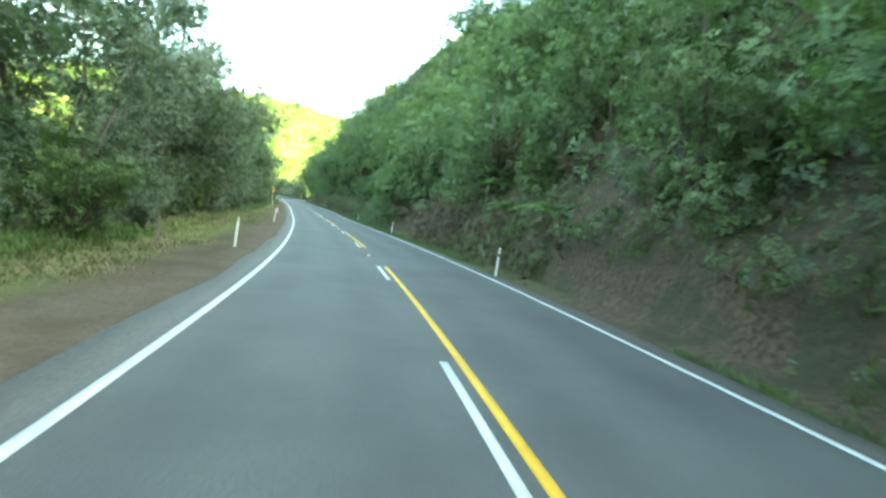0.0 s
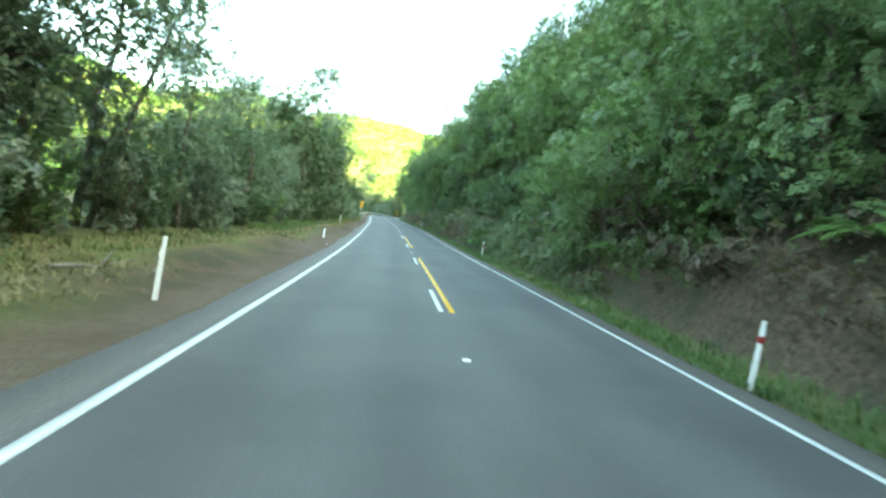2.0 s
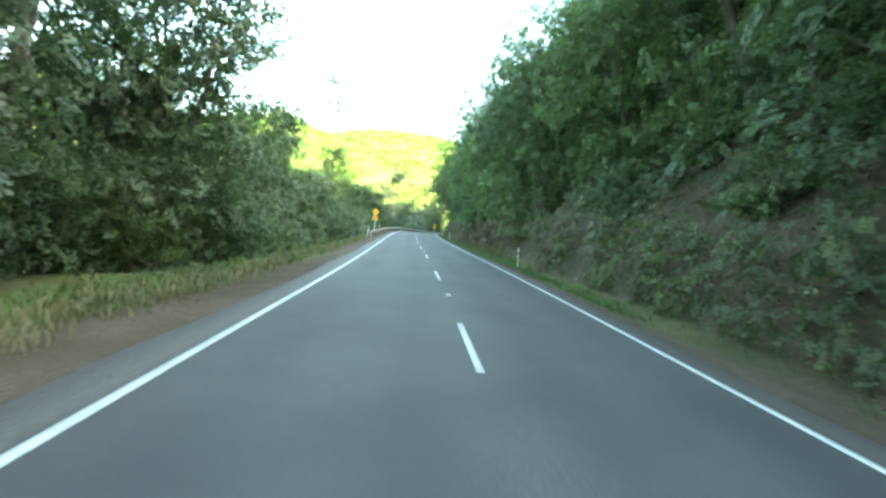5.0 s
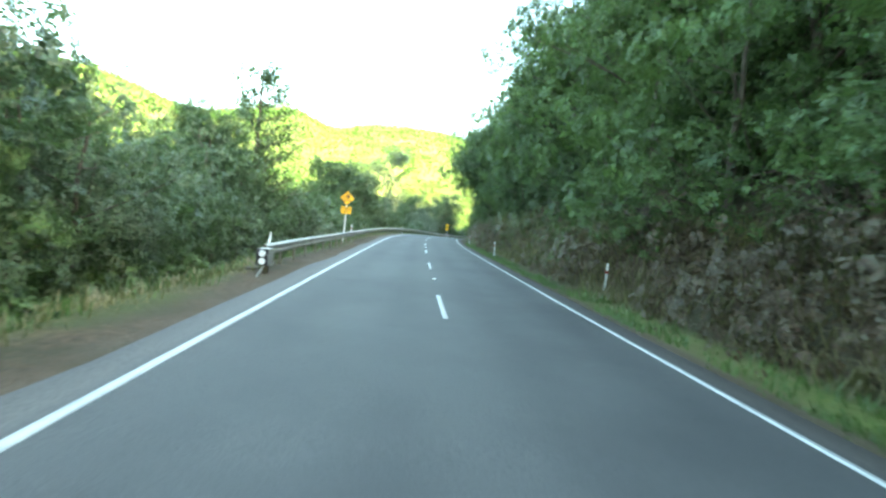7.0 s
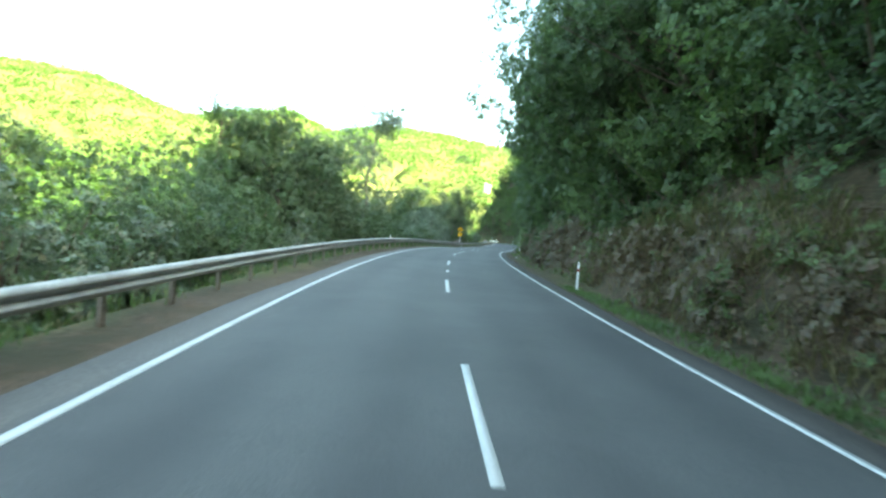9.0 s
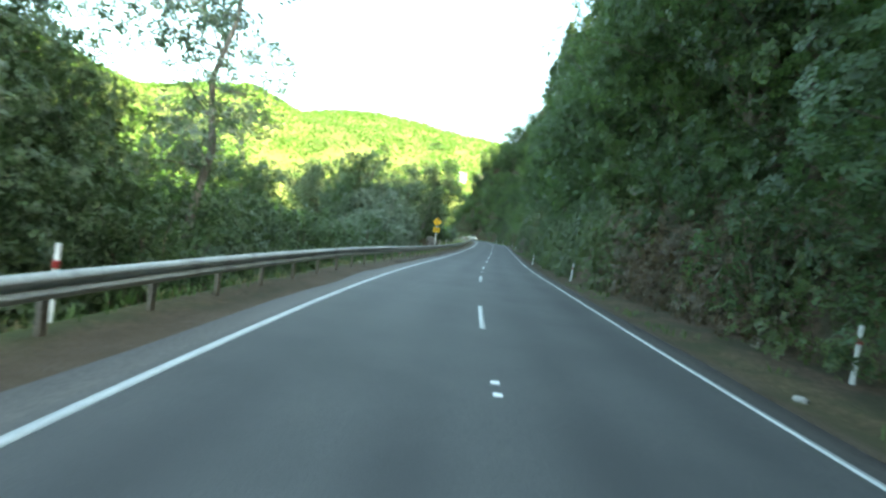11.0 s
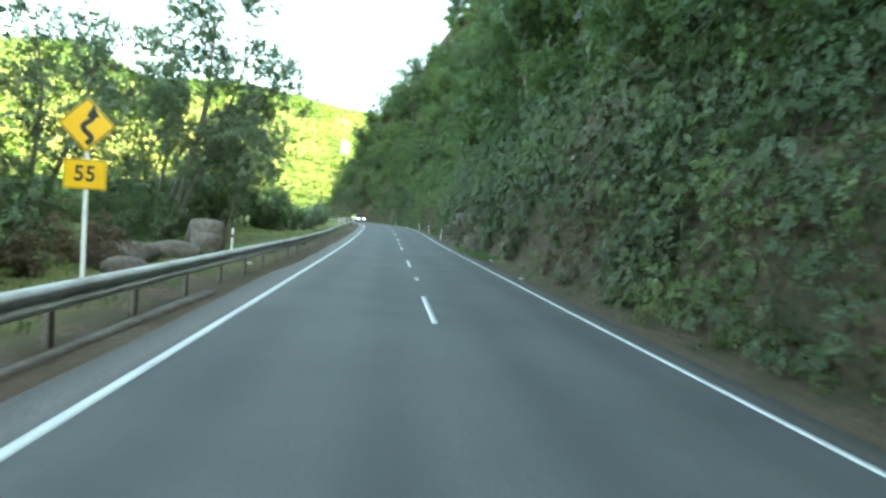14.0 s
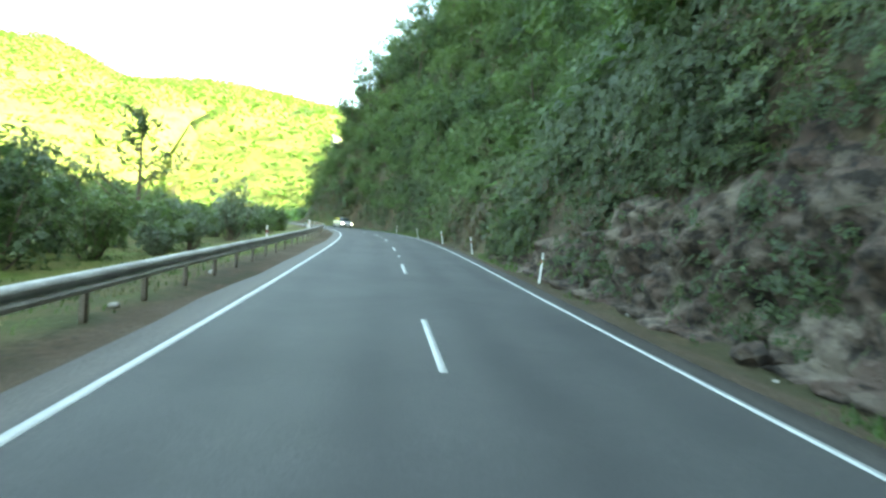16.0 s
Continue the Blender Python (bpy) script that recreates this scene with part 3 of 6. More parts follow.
def build_rock_face():
    """Craggy broken rock of the road cut: ledges, cracks and hollows."""
    cols, rows = np.arange(284.5, 310.0, 0.16), 52
    probe = np.linspace(5.0, 9.5, 120)
    verts = []
    for s in cols:
        h = np.maximum.accumulate(section(np.full_like(probe, s), probe))
        top = max(float(rock_top(s)), 0.05)
        z = np.linspace(-0.25, top, rows)
        o = np.interp(z, h, probe)
        ledge = np.abs(waves(s / 1.1 + 0.7 * z, z / 1.3 - 0.3 * s, 62.0))
        crag = np.abs(waves(s / 0.42 - 0.8 * z, z / 0.50 + 0.5 * s, 63.0))
        fine = waves(s / 0.17, z / 0.19, 64.0)
        edge = np.minimum(1, np.linspace(1, 0, rows) * 5) * min(1.0, (s - 284.5) / 1.5, (309.9 - s) / 1.5)
        out = (0.04 + 0.30 * ledge + 0.32 * crag + 0.10 * fine) * edge - 0.25 * (1 - edge)
        x, y, zz, th = on_line(s)
        verts.append(np.stack([x + np.cos(th) * (o - out), y + np.sin(th) * (o - out), zz + z + 0.12 * crag], -1))
    n, k = len(cols), rows
    i, j = np.meshgrid(np.arange(n - 1), np.arange(k - 1), indexing="ij")
    a = (i * k + j).ravel()
    me = np_mesh("rock_face", np.concatenate(verts), np.stack([a, a + 1, a + k + 1, a + k], 1))
    tagged(part("rock_face", me, M_CUT), "craggy brown and grey rock face of the road cut", "rock face", kind="structure")


build_rock_face()

# ---------------------------------------------------------------- trees and shrubs
def crown_mesh(rng, blobs, count, length, droop=0.15, fill=0.35, coarse=False):
    """Leaves round many small clumps. blobs: rows of x, y, z, radius."""
    blobs = np.array(blobs, float)
    w = blobs[:, 3] ** 2
    pick = rng.choice(len(blobs), count, p=w / w.sum())
    d = rng.normal(size=(count, 3))
    d /= np.linalg.norm(d, axis=1, keepdims=True)
    r = blobs[pick, 3] * (1 - fill * rng.random(count) ** 1.5) * (0.85 + 0.3 * rng.random(count))
    c = blobs[pick, :3] + d * r[:, None] * (1, 1, 0.8)
    nrm = d + rng.normal(size=(count, 3)) * 0.38 + (0, 0, 0.25)
    ln = length * (0.6 + 0.8 * rng.random(count))
    wide = ln * (0.60 + 0.30 * rng.random(count))
    if coarse:
        v, f = leaf_tris(rng, c, nrm, ln, wide * 1.3, droop)
        return np_mesh("crown", v, f)
    v, f = leaf_quads(rng, c, nrm, ln, wide, droop)
    return np_mesh("crown", v, f)


def bent(rng, a, b, n=5, sway=0.12):
    a, b = Vector(a), Vector(b)
    out, span = [], (b - a).length
    off = Vector((0, 0, 0))
    for i in range(n + 1):
        t = i / n
        if 0 < i < n:
            off += Vector(rng.normal(size=3)) * sway * span / n
        out.append(a.lerp(b, t) + off * math.sin(math.pi * min(t, 0.9)))
    return out


def make_tree(name, seed, height, spread, trunk_r, clear, blobs_n, leaves, leaf_len, leaf_mat, bark_mat, lean=(0, 0), narrow=1.0, stems=1, droop=0.15, blob_r=0.36, coarse=False):
    """A broadleaf tree: tapered stems, limbs to every clump, a crown with gaps."""
    rng = np.random.default_rng(seed)
    thing = new(name)
    blobs, wood = [], []
    for k in range(stems):
        ang = rng.random() * 6.28
        foot = Vector((math.cos(ang), math.sin(ang), 0)) * (0.25 * k)
        top = Vector((lean[0] + rng.normal() * 0.25 * spread * (stems > 1), lean[1] + rng.normal() * 0.25 * spread * (stems > 1), height * (0.80 - 0.08 * k)))
        line = bent(rng, foot - Vector((0, 0, 0.4)), top, 7, 0.10)
        radii = [trunk_r * (1.25 if i == 0 else 1.0) * (1 - 0.82 * i / 7) * (1 - 0.2 * k) for i in range(8)]
        wood.append(tube(line, radii, 7))
        for b in range(blobs_n // stems):
            t = clear + (1 - clear) * (b + rng.random()) / (blobs_n // stems)
            p = line[min(int(t * 7), 6)].lerp(line[min(int(t * 7) + 1, 7)], t * 7 % 1)
            wide = spread * narrow * (math.sin(math.pi * min(0.98, 0.16 + 0.80 * (t - clear) / (1 - clear)))) ** 0.7
            a, far = rng.random() * 6.28, wide * (0.35 + 0.65 * rng.random())
            tip = p + Vector((math.cos(a) * far, math.sin(a) * far, 0.30 * far + rng.normal() * 0.2 * spread))
            limb = bent(rng, p - Vector((0, 0, 0.25 * far)), tip, 4, 0.16)
            wood.append(tube(limb[::2], [trunk_r * 0.30 * k2 * (1.1 - 0.5 * t) for k2 in (1.0, 0.65, 0.3)], 4))
            for q in range(2):
                side = limb[2 + q] + Vector(rng.normal(size=3)) * 0.28 * spread * blob_r * 2
                blobs.append((*side, spread * blob_r * (0.45 + 0.5 * rng.random())))
            blobs.append((*tip, spread * blob_r * (0.6 + 0.6 * rng.random())))
    part("trunk", smooth(joined("trunk", wood)), bark_mat, thing)
    part("crown", crown_mesh(rng, blobs, leaves, leaf_len, droop, coarse=coarse), leaf_mat, thing)
    return thing


def make_shrub(name, seed, height, spread, leaves, leaf_len, leaf_mat, upright=0.0, coarse=False):
    """Many thin stems from the ground, clumps of leaves along them."""
    rng = np.random.default_rng(seed)
    thing, blobs, wood = new(name), [], []
    for k in range(11):
        a, far = rng.random() * 6.28, spread * (0.25 + 0.75 * rng.random()) * (1 - 0.5 * upright)
        tip = Vector((math.cos(a) * far, math.sin(a) * far, height * (0.55 + 0.45 * rng.random()) * (1 - 0.25 * far / spread)))
        line = bent(rng, (math.cos(a) * 0.1, math.sin(a) * 0.1, -0.3), tip, 5, 0.14)
        wood.append(tube(line[::2] + line[-1:], [0.035 * height / 3 * k2 for k2 in (1.0, 0.7, 0.4, 0.2)], 4))
        for i in (2, 3, 4, 5):
            blobs.append((*(line[i] + Vector(rng.normal(size=3)) * 0.12 * spread), spread * (0.20 + 0.16 * rng.random()) * (1 - 0.4 * upright)))
    part("stem_clump", smooth(joined("stem_clump", wood)), M_BARK, thing)
    part("crown", crown_mesh(rng, blobs, leaves, leaf_len, -0.5 * upright, coarse=coarse), leaf_mat, thing)
    return thing


def make_pine(name, seed, height, spread, tiers, sparse=1.0, fine=1.0, taper=0.8):
    """Straight trunk, whorls of rising branches, needle sprays along them."""
    rng = np.random.default_rng(seed)
    thing, wood, cs, ns = new(name), [], [], []
    line = bent(rng, (0, 0, -0.4), (rng.normal() * 0.1, rng.normal() * 0.1, height), 8, 0.02)
    wood.append(tube(line, [0.022 * height * (1 - 0.93 * i / 8) for i in range(9)], 8))
    for k in range(tiers):
        t = 0.14 + 0.84 * k / tiers
        p = line[int(t * 8)].lerp(line[min(int(t * 8) + 1, 8)], t * 8 % 1)
        for b in range(rng.integers(4, 7)):
            a, far = rng.random() * 6.28, spread * (1.08 - t) ** taper * (0.6 + 0.5 * rng.random())
            tip = p + Vector((math.cos(a) * far, math.sin(a) * far, far * (0.35 + 0.25 * rng.random() + 0.35 * (height < 8))))
            limb = bent(rng, p, tip, 4, 0.10)
            wood.append(tube(limb, [0.006 * height * (1 - 0.75 * i / 4) * (1.1 - t) for i in range(5)], 4))
            m = int(34 * sparse)
            u = 0.25 + 0.8 * rng.random(m)
            q = np.array([limb[min(int(x * 4), 3)].lerp(limb[min(int(x * 4) + 1, 4)], x * 4 % 1) for x in np.minimum(u, 1.0)])
            cs.append(q + rng.normal(size=(m, 3)) * 0.035 * height * 0.5)
            ns.append(rng.normal(size=(m, 3)) + (0, 0, 0.4))
    c, n = np.concatenate(cs), np.concatenate(ns)
    ln = fine * (0.035 * height + 0.16) * (0.6 + 0.6 * rng.random(len(c)))
    v, f = leaf_quads(rng, c, n, ln, ln * 0.30, -0.6)
    part("trunk", smooth(joined("trunk", wood)), M_BARK, thing)
    tagged(part("needle_spray", np_mesh("needle_spray", v, f), M_NEEDLE, thing), kind="stuff")
    return thing


def frond(rng, base, direction, length, sag, leaflets=15, wide=0.17):
    """Rachis tube plus leaflets in two ranks."""
    d = Vector(direction).normalized()
    flat = Vector((d.x, d.y, 0)).normalized() if abs(d.x) + abs(d.y) > 1e-3 else Vector((1, 0, 0))
    pts = [Vector(base) + d * length * t - Vector((0, 0, sag * length * t * t)) for t in np.linspace(0, 1, 8)]
    rach = tube(pts, [0.012 * (1 - 0.8 * i / 7) for i in range(8)], 4)
    cross = flat.cross(Vector((0, 0, 1)))
    vs, fs = [], []
    for i in range(leaflets):
        t = 0.14 + 0.86 * i / leaflets
        p = pts[int(t * 7)].lerp(pts[min(int(t * 7) + 1, 7)], t * 7 % 1)
        along = (pts[min(int(t * 7) + 1, 7)] - pts[int(t * 7)]).normalized()
        ll = wide * length * (math.sin(math.pi * (0.12 + 0.86 * t))) ** 0.8
        for sgn in (-1, 1):
            out = (cross * sgn + along * 0.45 - Vector((0, 0, 0.25 + 0.2 * rng.random()))).normalized()
            w = along * (0.44 * length / leaflets)
            n = len(vs)
            vs += [p, p + out * ll * 0.5 + w, p + out * ll, p + out * ll * 0.5 - w]
            fs.append((n, n + 1, n + 2, n + 3))
    return rach, (vs, fs)


def make_fern(name, seed, trunk_h, fronds, length, sag=0.55, leaf_mat=None):
    rng = np.random.default_rng(seed)
    thing = new(name)
    if trunk_h > 0.2:
        part("trunk", smooth(joined("trunk", [tube(bent(rng, (0, 0, -0.3), (0.1, 0, trunk_h), 5, 0.03), [0.13, 0.11, 0.10, 0.10, 0.11, 0.12], 8)])), M_BARK, thing)
    for k in range(fronds):
        a = 6.28 * k / fronds + rng.random() * 0.4
        up = 0.45 + 0.5 * rng.random()
        r, l = frond(rng, (0.1 * (trunk_h > 0.2), 0, max(trunk_h, 0)), (math.cos(a), math.sin(a), up), length * (0.75 + 0.4 * rng.random()), sag)
        part("frond", joined("frond", [r, l]), leaf_mat or M_FERN, thing)
    return thing


def make_broad_plant(name, seed, leaves, length):
    """Upright clump of long strap leaves that arch over."""
    rng = np.random.default_rng(seed)
    thing = new(name)
    for k in range(leaves):
        a, up = rng.random() * 6.28, 0.8 + 1.3 * rng.random()
        d = Vector((math.cos(a), math.sin(a), up)).normalized()
        side = d.cross(Vector((0, 0, 1))).normalized()
        ln, base = length * (0.6 + 0.5 * rng.random()), Vector(rng.normal(size=3)) * 0.12
        base.z = -0.05 + (0.5 * length * rng.random() if k % 2 else 0)
        vs, fs = [], []
        for i in range(6):
            t = i / 5
            p = base + d * ln * t - Vector((0, 0, 0.55 * ln * t * t))
            w = side * ln * 0.11 * (0.25 + 1.2 * math.sin(math.pi * min(0.97, 0.15 + 0.8 * t)))
            vs += [p - w, p - Vector((0, 0, 0.04 * ln)), p + w]
            if i:
                b = 3 * (i - 1)
                fs += [(b, b + 1, b + 4, b + 3), (b + 1, b + 2, b + 5, b + 4)]
        part("leaf", joined("leaf", [(vs, fs)]), M_FERN, thing)
    return thing


T = tagged
TREES = [
    T(make_tree("broadleaf_tree", 11, 11.5, 4.2, 0.19, 0.20, 16, 1250, 0.60, M_LEAF, M_BARK, blob_r=0.33), "dark green broadleaf tree with dense leafy crown", "tree"),
    T(make_tree("broadleaf_tree", 12, 10.0, 3.8, 0.17, 0.10, 16, 1250, 0.58, M_LEAF_MID, M_BARK, stems=2, blob_r=0.33), "mid green broadleaf tree with two stems", "tree"),
    T(make_tree("broadleaf_tree", 13, 13.0, 3.7, 0.20, 0.28, 16, 1500, 0.56, M_LEAF, M_PALE_BARK, blob_r=0.33), "tall dark green tree with pale bark", "tree"),
    T(make_tree("broadleaf_tree", 14, 9.0, 4.0, 0.16, 0.06, 15, 1250, 0.58, M_LEAF, M_BARK, stems=3, blob_r=0.33), "low spreading dark green tree with many stems", "tree"),
]
WALL = [
    T(make_tree("forest_tree", 17, 12.0, 4.0, 0.20, 0.14, 18, 2000, 0.55, M_LEAF, M_BARK, blob_r=0.34), "dark green forest tree with fine dense leaves", "tree"),
    T(make_tree("forest_tree", 18, 10.5, 4.2, 0.18, 0.08, 18, 2000, 0.53, M_LEAF_OLIVE, M_BARK, stems=2, blob_r=0.34), "olive grey-green forest tree with low branches", "tree"),
]
BACK = [
    T(make_tree("hillside_tree", 15, 11.0, 4.3, 0.18, 0.12, 12, 900, 0.86, M_LEAF, M_BARK, blob_r=0.38, coarse=True), "dark green tree high on the wooded hillside", "tree"),
    T(make_tree("hillside_tree", 16, 10.0, 4.1, 0.18, 0.10, 12, 900, 0.84, M_LEAF_MID, M_BARK, stems=2, blob_r=0.38, coarse=True), "green tree high on the wooded hillside", "tree"),
]
LIGHT = [
    T(make_tree("slope_tree", 91, 10.0, 4.0, 0.17, 0.08, 17, 1900, 0.52, M_LEAF_LIGHT, M_BARK, stems=2, blob_r=0.34), "light green bushy tree on the roadside slope", "tree"),
    T(make_tree("slope_tree", 92, 9.0, 3.8, 0.15, 0.06, 17, 1900, 0.50, M_LEAF_MID, M_BARK, stems=3, blob_r=0.34), "mid green many-stemmed tree on the roadside slope", "tree"),
]
OVER = [
    T(make_tree("overhanging_tree", 93, 11.0, 4.4, 0.19, 0.26, 20, 2300, 0.50, M_LEAF, M_BARK, stems=2, blob_r=0.33), "dark green tree leaning out over the bank", "tree"),
    T(make_tree("overhanging_tree", 94, 10.0, 4.2, 0.17, 0.22, 20, 2300, 0.48, M_LEAF_MID, M_BARK, blob_r=0.33), "mid green tree leaning out over the bank", "tree"),
]
AIRY = [
    T(make_tree("gum_tree", 21, 15.0, 4.6, 0.17, 0.36, 16, 2300, 0.42, M_LEAF_GREY, M_PALE_BARK, lean=(1.2, 0.6), droop=0.6, blob_r=0.27), "slender airy gum tree with pale trunk", "tree"),
    T(make_tree("gum_tree", 22, 13.0, 4.8, 0.15, 0.34, 16, 2300, 0.42, M_LEAF_OLIVE, M_PALE_BARK, lean=(2.2, -0.6), stems=2, droop=0.5, blob_r=0.27), "leaning two-stemmed tree with thin open crown", "tree"),
    T(make_tree("leaning_tree", 23, 14.0, 5.4, 0.17, 0.40, 18, 3200, 0.44, M_LEAF_OLIVE, M_PALE_BARK, lean=(3.4, 0.6), stems=2, droop=0.4, blob_r=0.24), "leaning tree with pale trunks and layered open crown", "tree"),
]
SHRUBS = [
    T(make_shrub("shrub", 31, 3.4, 1.9, 430, 0.46, M_LEAF), "dark green roadside shrub", "shrub"),
    T(make_shrub("shrub", 32, 2.8, 1.8, 420, 0.44, M_LEAF_MID), "bright green roadside shrub", "shrub"),
    T(make_shrub("shrub", 33, 3.8, 2.1, 450, 0.48, M_LEAF_MID), "tall leafy green shrub", "shrub"),
]
GREY = [
    T(make_shrub("silver_shrub", 41, 4.2, 2.0, 560, 0.43, M_LEAF_GREY, 0.55), "silvery grey-green upright shrub", "shrub"),
    T(make_shrub("silver_shrub", 42, 3.3, 1.8, 540, 0.41, M_LEAF_GREY, 0.4), "silvery grey-green bushy shrub", "shrub"),
]
BUSHES = [
    T(make_shrub("hillside_bush", 34, 3.6, 2.6, 700, 0.60, M_LEAF, coarse=True), "dark green bush on the steep hillside", "shrub"),
    T(make_shrub("hillside_bush", 35, 3.0, 2.5, 700, 0.58, M_LEAF_MID, coarse=True), "mid green bush on the steep hillside", "shrub"),
]
CLIFF = [
    T(make_shrub("cliff_bush", 36, 3.2, 2.4, 800, 0.52, M_LEAF_LIGHT, coarse=True), "light green bush rooted in the cliff of the bluff", "shrub"),
    T(make_shrub("cliff_bush", 37, 3.4, 2.5, 800, 0.54, M_LEAF_MID, coarse=True), "mid green bush rooted in the cliff of the bluff", "shrub"),
]
BROWN = T(make_shrub("withered_shrub", 51, 2.6, 1.7, 520, 0.34, M_LEAF_BROWN), "withered brown shrub on the bank", "shrub")
PINES = [
    T(make_pine("pine_tree", 61, 11.0, 4.0, 15), "dark green pine with whorled branches", "tree"),
    T(make_pine("open_pine", 64, 14.6, 5.0, 13, 3.0, 0.55, 0.5), "tall open pine with separate tiers of branches", "tree"),
    T(make_pine("tall_conifer", 63, 20.0, 5.2, 22, 1.5), "tall dark conifer with tiered branches", "tree"),
    T(make_pine("young_pine", 62, 5.6, 2.6, 7, 0.62), "open young pine with rising branches", "tree"),
]
TREE_FERN = T(make_fern("tree_fern", 71, 2.0, 13, 2.1), "tree fern with arching green fronds", "fern")
FERN = T(make_fern("fern", 72, 0.0, 11, 1.15, 0.6), "low green fern on the bank", "fern")
STRAPS = T(make_broad_plant("broad_leaved_plant", 81, 22, 1.5), "light green plant with broad arching leaves", "plant")
used = set()


def plant(proto, s, o, scale=1.0, turn=None, rng=None, sink=0.0, lean=0.0):
    """A copy on the ground, leaning to the left by so many degrees; the first one placed is the prototype itself."""
    p = at(s, o, -sink)
    turn = turn if turn is not None else float(rng.random() * 360)
    m = Matrix.LocRotScale(p, Euler((0, radians(-lean), radians(heading(s)))), None) @ pose(0, 0, 0, 0, 0, turn)
    if proto.name in used:
        ob = copy_thing(proto, m)
    else:
        used.add(proto.name)
        ob = proto
        ob.matrix_basis = m
    ob.scale = (scale,) * 3
    return ob


rng = np.random.default_rng(5)
# right: wooded bank in ranks
BANK = [TREES[0], TREES[1], TREES[3]]
for rank, (o0, gap, sc) in enumerate(((7.7, 4.6, 0.80), (12.0, 5.4, 0.95), (18.0, 6.5, 1.15))):
    for s in np.arange(-14, 392, gap):
        tall = 1.0 + 0.55 * float(step(s, 200, 220)) * (1 - float(step(s, 296, 312))) + (0.2 if rank else 0.0) * float(step(s, 20, 30)) * (1 - float(step(s, 190, 215)))
        if rank == 0 and 303 < s < 345 and rng.random() < 0.6:
            continue
        so, oo = s + rng.normal() * 1.2, o0 + rng.normal() * 0.8 + (1.2 if 196 < s < 224 and rank == 0 else 0) + (1.1 if 274 < s < 306 and rank == 0 else 0)
        proto = PINES[0] if rank in (1, 2) and 205 < s < 262 and rng.random() < 0.3 else (BANK[int(rng.integers(3))] if rank == 0 or (rank == 1 and rng.random() < 0.4) else BACK[int(rng.integers(2))])
        if 110 < s < 160 and rank < 2:
            proto = TREES[1]
        if s < 66 and rank < 2:
            proto = LIGHT[int(rng.integers(2))]
        plant(proto, so, oo, sc * tall * (0.72 + 0.42 * rng.random()), rng=rng, sink=0.4)
for s in np.arange(-12, 386, 2.3):
    if 267 < s < 308:
        continue
    k = rng.random()
    proto = SHRUBS[int(rng.integers(3))] if k < 0.84 else (BROWN if k < 0.91 else FERN)
    plant(proto, s + rng.normal() * 0.6, 6.7 + rng.random() * 1.5 + (1.2 if 200 < s < 220 else (0.7 if 118 < s <= 200 else 0)), 0.55 + 0.40 * rng.random(), rng=rng, sink=0.1)
# trees that lean out over the foot of the bank
for s in np.arange(18, 300, 4.3):
    if s > 288:
        continue
    dark = s > 150
    out = 2.0 if s < 66 else (5.0 if s < 150 else 9.0)
    proto = LIGHT[int(rng.integers(2))] if s < 66 else OVER[int(rng.random() < (0.3 if dark else 0.6))]
    plant(proto, s + rng.normal() * 0.9, 8.7 + rng.normal() * 0.5 + (0.9 if s < 104 or s > 262 else 0.0), (0.78 if s < 66 else (0.84 if s < 104 else 0.92)) + 0.22 * rng.random(), rng=rng, sink=0.3, lean=out + 5 * rng.random())
for s, o, sc, out in ((183.0, 8.4, 1.0, 16), (188.0, 8.2, 1.05, 22), (192.5, 8.2, 1.05, 22), (197.0, 8.6, 1.1, 14), (202.0, 9.2, 1.1, 8), (206.0, 9.4, 1.15, 8), (211.0, 9.8, 1.2, 8)):
    plant(OVER[0], s, o, sc, rng=rng, sink=0.3, lean=out)
# left: wall of trees, then lower bush below the road
for o0, gap in ((-11.0, 4.4), (-15.0, 5.2), (-21.0, 6.0)):
    for s in np.arange(-18, 104, gap):
        so, oo = s + rng.normal() * 1.0, o0 + rng.normal() * 0.8
        big = (1.05 if o0 > -12 else 0.78) if s < 53 else (0.66 if s < 84 else 0.95)
        if o0 < -20 and 26 < s < 40:
            continue
        if o0 < -20:
            proto = BACK[int(rng.integers(2))]
        elif s < 53:
            if o0 < -14 and 29 < s < 45 and rng.random() < 0.45:
                continue
            proto = (WALL[0], WALL[0], AIRY[1], AIRY[2], AIRY[1])[int(rng.integers(5))]
        else:
            proto = (WALL + WALL + WALL + AIRY)[int(rng.integers(8))]
        if 29 < s < 46:                          # thin crowns with sky between them
            proto = proto if proto in AIRY else AIRY[0]
            big *= 0.8 if o0 < -12 else 0.95
        plant(proto, so, oo - (1.0 if s < 30 else 0), big * (0.85 + 0.35 * rng.random()), rng=rng, sink=0.2)
for s in np.arange(-16, 104, 3.1):
    plant((SHRUBS + GREY)[int(rng.integers(5))], s + rng.normal() * 0.7, -9.0 - rng.random() * 1.2, 0.55 + 0.4 * rng.random(), rng=rng)
for s, o, sc, p in ((46, -10.6, 1.0, AIRY[1]), (52, -11.4, 1.05, AIRY[0]), (57, -10.8, 0.95, AIRY[1]), (99, -11.0, 1.35, AIRY[0]), (106, -10.5, 1.25, TREES[2]), (116, -11.5, 1.35, AIRY[1]), (112, -15.0, 1.2, AIRY[0])):
    plant(p, s, o, sc, rng=rng)
